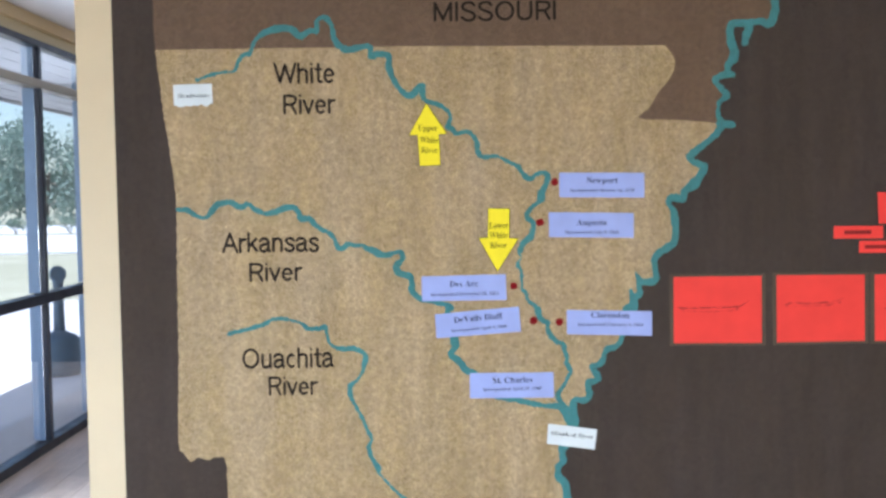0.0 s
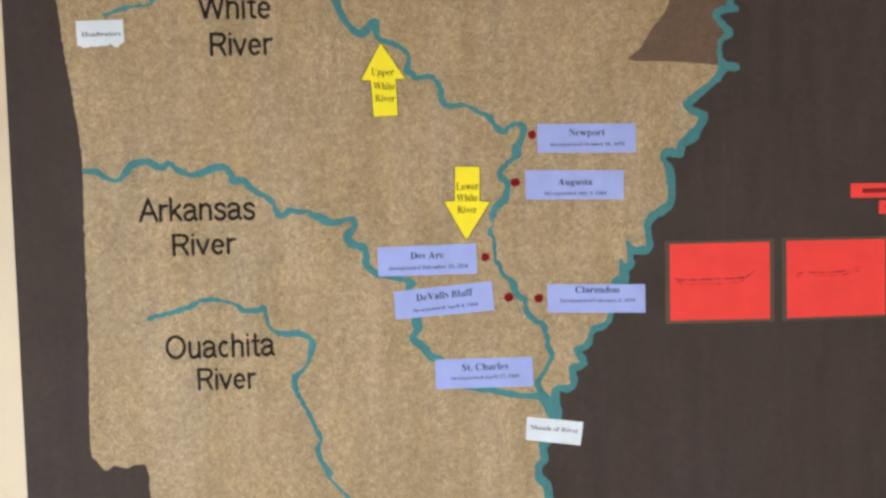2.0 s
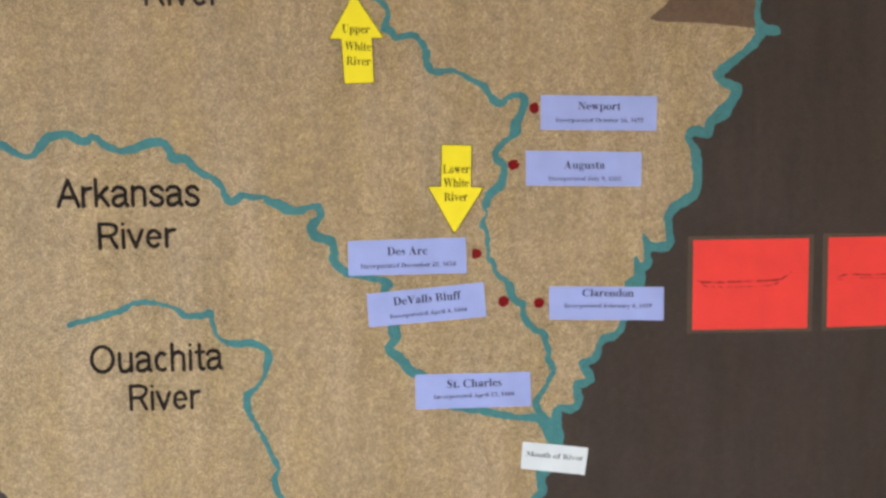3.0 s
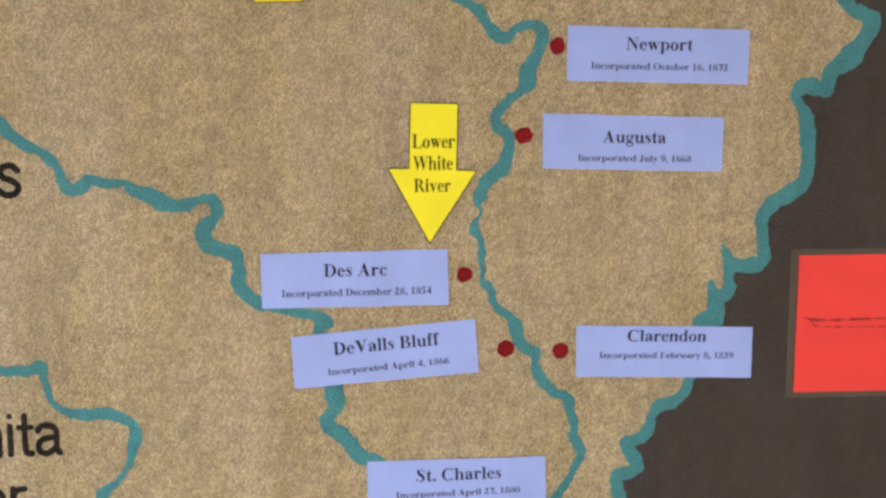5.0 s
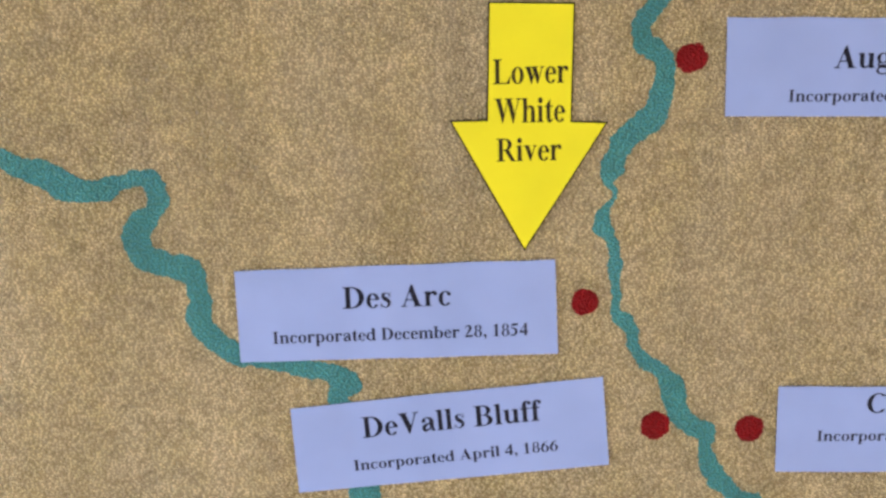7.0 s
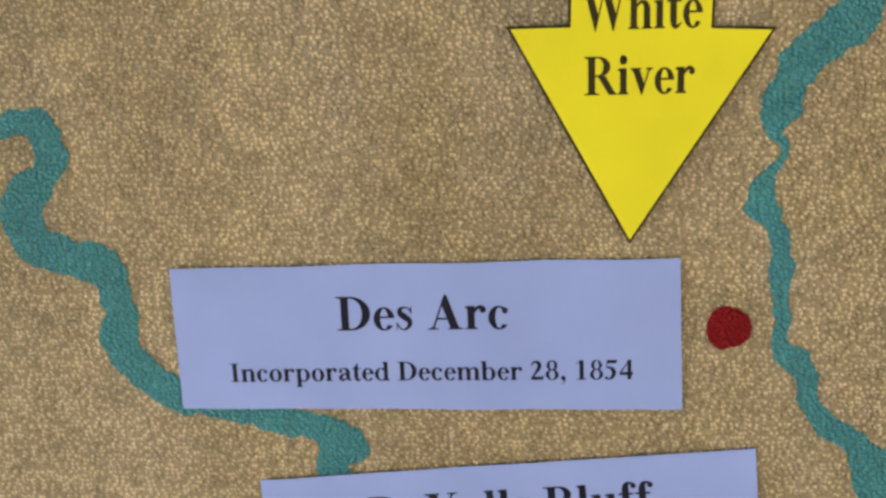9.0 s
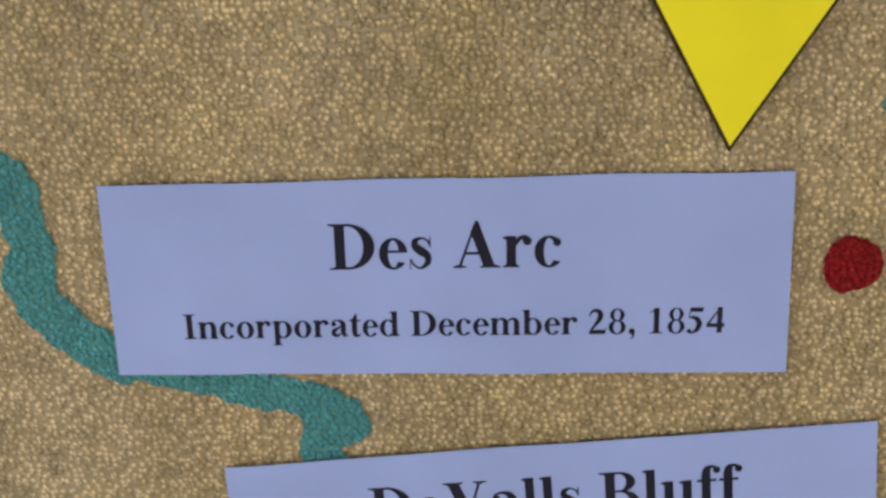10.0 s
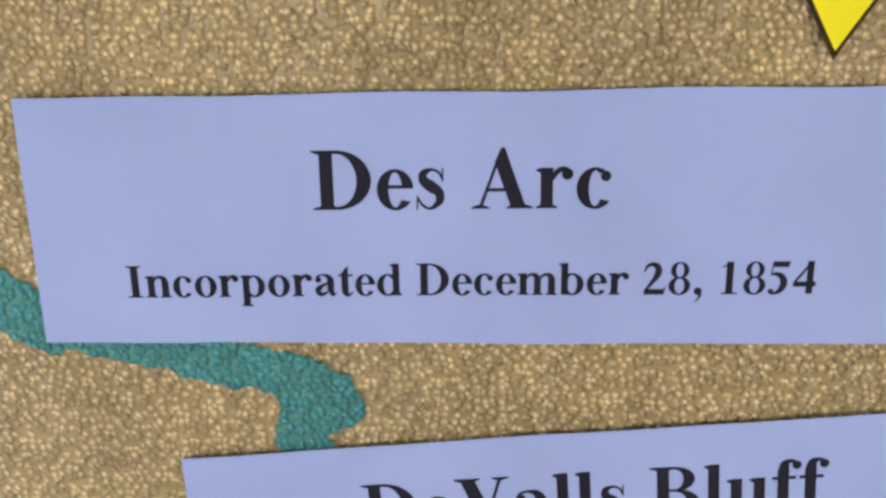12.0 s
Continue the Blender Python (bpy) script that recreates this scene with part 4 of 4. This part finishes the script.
MISSISSIPPI = [(0.74, 2.40, 0.024), (0.73, 2.2, 0.024)] + MISSISSIPPI_UPPER + MISSISSIPPI_MIDDLE + MISSISSIPPI_LOWER + [(0.037, 0.405, 0.024), (0.047, 0.353, 0.024)]
MIDWAY = 17
EAST = smooth_line([p[:2] for p in MISSISSIPPI[MIDWAY:]], 0.006)
WEST = ragged(WEST_BORDER, 3)
NORTH = ragged(NORTH_BORDER[:2], 4, amount=0.5) + ragged(NORTH_BORDER[2:], 5, amount=0.5)
painted("state_field", filled([tuple(p) for p in NORTH + EAST] + [(0.05, FLOOR + 0.12), (-1.03, FLOOR + 0.12)] + [tuple(p) for p in reversed(WEST)], WALL_Y - 0.0006), M_TAN, "tan painted field of the state")
RIVER_TOP = smooth_line([p[:2] for p in MISSISSIPPI[:MIDWAY + 1]], 0.006)
painted("neighbour_field", filled([(-1.236, CEIL - 0.015)] + [tuple(p) for p in RIVER_TOP] + [tuple(p) for p in reversed(NORTH)] + [tuple(p) for p in reversed(ragged(MISSOURI_WEST, 6, amount=0.5))], WALL_Y - 0.0004), M_MISSOURI, "mid brown painted field of the state to the north")

painted("river", brush([(x, z, 1.13 * w) for x, z, w in MISSISSIPPI], WALL_Y - 0.0010, 11), M_TEAL, "wide teal painted river along the border")
for k, spur in enumerate(SPURS):
    painted("river_bend", brush(spur, WALL_Y - 0.00102, 20 + k), M_TEAL)
painted("river", brush(WHITE_HEAD + WHITE_UPPER[2:] + WHITE_MIDDLE[:1], WALL_Y - 0.0011, 12), M_TEAL)
painted("river", brush(WHITE_UPPER[-1:] + WHITE_MIDDLE + WHITE_BEND + WHITE_LOWER, WALL_Y - 0.0012, 13), M_TEAL)
painted("river", brush(ARKANSAS_UPPER + ARKANSAS_MIDDLE, WALL_Y - 0.0013, 14), M_TEAL)
painted("river", brush(ARKANSAS_LOWER, WALL_Y - 0.0015, 16), M_TEAL)
painted("river", brush(OUACHITA + [(-0.561, 0.495, 0.0125), (-0.506, 0.431, 0.0122), (-0.434, 0.378, 0.0122), (-0.35, 0.34, 0.0122)], WALL_Y - 0.0014, 15), M_TEAL)

for k, (x, z, r) in enumerate(((0.008, 1.408, 0.0118), (-0.040, 1.282, 0.0122), (-0.125, 1.083, 0.0115), (-0.064, 0.972, 0.0125), (0.018, 0.967, 0.0122))):
    ring = []
    for i in range(72):
        a = i * math.tau / 72
        q = Vector((x + r * math.cos(a), z + r * math.sin(a)))
        rr = r * (1 + 0.14 * noise.noise(Vector((math.cos(a) * 1.4, math.sin(a) * 1.4, k * 4.0)))) + rag(q, k, 0.0012, 0.001)
        ring.append((x + rr * math.cos(a), z + rr * math.sin(a)))
    painted("town_dot", filled(ring, WALL_Y - 0.0018), M_DOT, "dark red painted dot")

for body, x, z, w, cap in (("White", -0.866, 1.729, 0.190, 0.061), ("River", -0.838, 1.634, 0.165, 0.059), ("Arkansas", -1.041, 1.203, 0.306, 0.060), ("River", -0.957, 1.112, 0.169, 0.056),
                           ("Ouachita", -0.986, 0.836, 0.289, 0.061), ("River", -0.905, 0.749, 0.157, 0.057), ("MISSOURI", -0.364, 1.914, 0.381, 0.057)):
    painted("lettering", letters(body, (x, z), w, cap, y=WALL_Y - 0.0017, face=ROUND, jitter=14), M_INK_PAINT, "black painted river name" if body != "MISSOURI" else "black painted state name")


# ---- paper name labels ----
def name_label(title, line, corners, t_box, l_box, seed, slope=0.0, lifts=(0, 0, 0, 0)):
    """A strip of lavender paper: town name in bold serif letters, and a smaller line below it."""
    cx, cz = sum(c[0] for c in corners) / 4, sum(c[1] for c in corners) / 4
    t = thing("name_label", "lavender paper strip printed with a town name in black", "paper label", "town labels on the map", (cx, WALL_Y, cz))
    depth = stand_off(corners, 0.0026, seed, 0.0018, lifts)
    strip = part("paper_strip", shifted(sheet(corners, depth, seed), t), M_LAVENDER, t)
    x, z, w, cap = t_box
    for bm in letters(title, (x, z), w, cap, slope, depth=depth, apart=True):
        part("letter", shifted(bm, t), M_INK, strip, "black serif print")
    x, z, w, cap = l_box
    part("small_print", shifted(letters(line, (x, z), w, cap, slope, depth=depth), t), M_INK, t, "black serif print")
    return t


name_label("Des Arc", "Incorporated December 28, 1854", [(-0.415, 1.1175), (-0.150, 1.1205), (-0.1475, 1.039), (-0.4145, 1.039)], (-0.327, 1.083, 0.090, 0.0185), (-0.3865, 1.0545, 0.2135, 0.0105), 1.0, 0.4)
name_label("DeValls Bluff", "Incorporated April 4, 1866", [(-0.375, 0.997), (-0.1095, 1.0175), (-0.1035, 0.938), (-0.371, 0.921)], (-0.3145, 0.9690, 0.154, 0.0185), (-0.323, 0.9395, 0.176, 0.0095), 2.0, 4.2)
name_label("Newport", "Incorporated October 16, 1875", [(0.022, 1.437), (0.2895, 1.4325), (0.2885, 1.3545), (0.0215, 1.3595)], (0.107, 1.4035, 0.098, 0.0175), (0.056, 1.3765, 0.202, 0.0095), 3.0, -0.8)
name_label("Augusta", "Incorporated July 9, 1868", [(-0.0125, 1.3135), (0.255, 1.307), (0.2545, 1.2285), (-0.012, 1.235)], (0.075, 1.2715, 0.094, 0.0175), (0.039, 1.2455, 0.168, 0.0095), 4.0, -1.0)
name_label("Clarendon", "Incorporated February 8, 1859", [(0.041, 1.0045), (0.310, 0.996), (0.3105, 0.918), (0.041, 0.927)], (0.118, 0.9785, 0.121, 0.0175), (0.076, 0.954, 0.206, 0.0095), 5.0, -1.6)
name_label("St. Charles", "Incorporated April 27, 1880", [(-0.268, 0.809), (-0.003, 0.807), (-0.001, 0.7265), (-0.268, 0.728)], (-0.196, 0.775, 0.126, 0.0185), (-0.226, 0.751, 0.185, 0.0095), 6.0, 0.5)


def note(body, corners, text_box, seed, slope, label, torn=0.0):
    cx, cz = sum(c[0] for c in corners) / 4, sum(c[1] for c in corners) / 4
    t = thing("paper_note", label, "paper note", "", (cx, WALL_Y, cz))
    depth = stand_off(corners, 0.0018, seed)
    part("paper", shifted(sheet(corners, depth, seed, torn=torn), t), M_WHITE_PAPER, t)
    x, z, w, cap = text_box
    part("print", shifted(letters(body, (x, z), w, cap, slope, depth=depth), t), M_INK, t, "small black print")


note("Headwaters", [(-1.180, 1.729), (-1.059, 1.731), (-1.057, 1.661), (-1.179, 1.657)], (-1.166, 1.688, 0.100, 0.012), 7.0, 0.5, "white paper note with torn lower edge on the mural", 0.009)
note("Mouth of River", [(-0.021, 0.643), (0.134, 0.622), (0.1255, 0.557), (-0.026, 0.579)], (-0.014, 0.608, 0.136, 0.012), 8.0, -7.0, "white paper note taped at an angle on the mural")


# ---- yellow arrows ----
def arrow(outline, lines, seed, label):
    """Flat card cut to an arrow, printed yellow with a dark outline."""
    c = sum((Vector(p) for p in outline), Vector((0, 0))) / len(outline)
    t = thing("arrow_card", label, "arrow sign", "yellow arrows", (c.x, WALL_Y, c.y))
    bm = filled(outline, WALL_Y - 0.0050)
    made = bmesh.ops.extrude_face_region(bm, geom=list(bm.faces))
    bmesh.ops.translate(bm, verts=[v for v in made["geom"] if isinstance(v, bmesh.types.BMVert)], vec=(0, 0.0010, 0))
    bmesh.ops.recalc_face_normals(bm, faces=bm.faces)
    part("card", shifted(bm, t), M_OUTLINE, t, "dark printed outline of the card")
    inset, n = [], len(outline)
    turn = sum(a[0] * b[1] - b[0] * a[1] for a, b in zip(outline, outline[1:] + outline[:1]))
    for k in range(n):
        a, b, d = Vector(outline[k - 1]), Vector(outline[k]), Vector(outline[(k + 1) % n])
        e0, e1 = (b - a).normalized(), (d - b).normalized()
        n0, n1 = Vector((-e0.y, e0.x)), Vector((-e1.y, e1.x))
        s = 1 if turn > 0 else -1
        inset.append(tuple(b + (n0 + n1) * s * 0.0013 / (1 + n0.dot(n1))))
    front = part("face", shifted(filled(inset, WALL_Y - 0.0053), t), M_YELLOW, t, "bright yellow printed face")
    for body, x, z, w, cap, slope in lines:
        part("lettering", shifted(letters(body, (x, z), w, cap, slope, WALL_Y - 0.0055), t), M_OUTLINE, front, "dark serif print")


arrow([(-0.203, 1.3295), (-0.134, 1.3275), (-0.1365, 1.2345), (-0.1070, 1.2330), (-0.1755, 1.128), (-0.2355, 1.2370), (-0.2055, 1.2370)],
      (("Lower", -0.200, 1.265, 0.0605, 0.0195, 0), ("White", -0.199, 1.234, 0.057, 0.0195, 0), ("River", -0.198, 1.203, 0.053, 0.0185, 0)), 1, "bright yellow arrow card pointing down with printed words")
arrow([(-0.391, 1.661), (-0.3255, 1.562), (-0.3525, 1.562), (-0.349, 1.4655), (-0.4155, 1.4635), (-0.4205, 1.560), (-0.448, 1.560)],
      (("Upper", -0.418, 1.575, 0.0605, 0.0175, -2), ("White", -0.413, 1.537, 0.057, 0.0185, -2), ("River", -0.410, 1.505, 0.053, 0.0185, -2)), 2, "bright yellow arrow card pointing up with printed words")


# ---- red laminated sheets ----
def red_sheet(corners, strokes, seed, label, name="red_sheet", border=0.013):
    cx, cz = sum(c[0] for c in corners) / 4, sum(c[1] for c in corners) / 4
    t = thing(name, label, "red card", "red cards on the mural", (cx, WALL_Y, cz))
    if border:
        out = [(c[0] + (border if c[0] > cx else -border), c[1] + (border * 0.7 if c[1] > cz else -border * 0.7)) for c in corners]
        part("film_border", shifted(sheet(out, stand_off(out, 0.0008, seed, 0.0006), seed), t), M_LAMINATE, t, "clear plastic film border")
    card = part("card", shifted(sheet(corners, stand_off(corners, 0.0018, seed, 0.0014), seed), t), M_RED, t, "bright red card")
    for pts, w in strokes:
        part("drawn_line", shifted(brush([(a, b, w * (1 - 0.3 * i / len(pts))) for i, (a, b) in enumerate(pts)], WALL_Y - 0.0034, seed, 0.4, 0.0007, 0.4), t), M_RED_LINE, card, "dark pencil line of a boat")


x, z = 0.3775, 0.893
red_sheet([(0.379, 1.103), (0.6565, 1.102), (0.6575, 0.890), (0.379, 0.893)],
          (([(x + 0.014, z + 0.115), (x + 0.035, z + 0.111), (x + 0.12, z + 0.111), (x + 0.205, z + 0.113), (x + 0.222, z + 0.120), (x + 0.240, z + 0.132)], 0.0044),
           ([(x + 0.022, z + 0.112), (x + 0.034, z + 0.102), (x + 0.09, z + 0.099), (x + 0.15, z + 0.099), (x + 0.195, z + 0.102), (x + 0.216, z + 0.114)], 0.0024)), 21, "bright red laminated sheet with a pencil canoe drawing")
x = 0.706
red_sheet([(0.704, 1.103), (0.982, 1.101), (0.983, 0.891), (0.7055, 0.890)],
          (([(x + 0.022, z + 0.116), (x + 0.05, z + 0.122), (x + 0.10, z + 0.120), (x + 0.16, z + 0.123), (x + 0.195, z + 0.131), (x + 0.213, z + 0.133)], 0.0028),
           ([(x + 0.10, z + 0.119), (x + 0.15, z + 0.121), (x + 0.175, z + 0.122)], 0.0032),
           ([(x + 0.025, z + 0.110), (x + 0.08, z + 0.113), (x + 0.15, z + 0.112), (x + 0.2, z + 0.122)], 0.0018)), 22, "bright red laminated sheet with a faint boat drawing")
x = 1.014
red_sheet([(1.0135, 1.1005), (1.291, 1.099), (1.293, 0.888), (1.016, 0.890)],
          (([(x + 0.02, z + 0.10), (x + 0.10, z + 0.098), (x + 0.2, z + 0.104)], 0.004),), 23, "bright red laminated sheet with a faint boat drawing")


def red_tag(corners, bars, seed, label):
    cx, cz = sum(c[0] for c in corners) / 4, sum(c[1] for c in corners) / 4
    t = thing("red_tag", label, "red tag", "red tags on the mural", (cx, WALL_Y, cz))
    part("card", shifted(sheet(corners, stand_off(corners, 0.0018, seed, 0.0012), seed, cells=(12, 4)), t), M_RED, t)
    for x0, x1, z0, z1 in bars:
        part("print_bar", shifted(filled([(x0, z0), (x1, z0), (x1, z1), (x0, z1)], WALL_Y - 0.0032), t), M_RED_LINE, t, "unreadable dark print")


red_tag([(0.884, 1.2555), (1.040, 1.254), (1.040, 1.2145), (0.884, 1.216)], ((0.917, 1.002, 1.229, 1.241),), 31, "small bright red paper tag with one printed word")
red_tag([(0.965, 1.2075), (1.120, 1.206), (1.120, 1.169), (0.964, 1.170)], ((0.982, 1.09, 1.183, 1.194),), 32, "small bright red paper tag below another tag")
red_tag([(1.022, 1.3595), (1.160, 1.358), (1.164, 1.260), (1.026, 1.261)], (), 33, "plain bright red card on the brown board")

# ---- floor planks ----
rnd = random.Random(7)
PLANKS = {}
for i in range(9):
    x0 = WIN_X + 0.03 + 0.15 * i
    y = 4.2 - rnd.uniform(0, 1.0)
    while y < Y_NORTH - 0.05:
        run = rnd.choice((0.9, 1.1, 1.3))
        run = min(run, Y_NORTH - 0.02 - y)
        key = round(run, 2)
        if key not in PLANKS:
            bm = bmesh.new()
            add_box(bm, 0, 0.148, 0, run - 0.002, -0.012, 0, 0.001)
            PLANKS[key] = bpy.data.meshes.new("plank")
            bm.to_mesh(PLANKS[key])
            bm.free()
            PLANKS[key].materials.append(M_WOOD)
        ob = new("plank", PLANKS[key])
        ob.parent = floor
        ob.location = (x0, y, FLOOR + 0.006)
        y += run
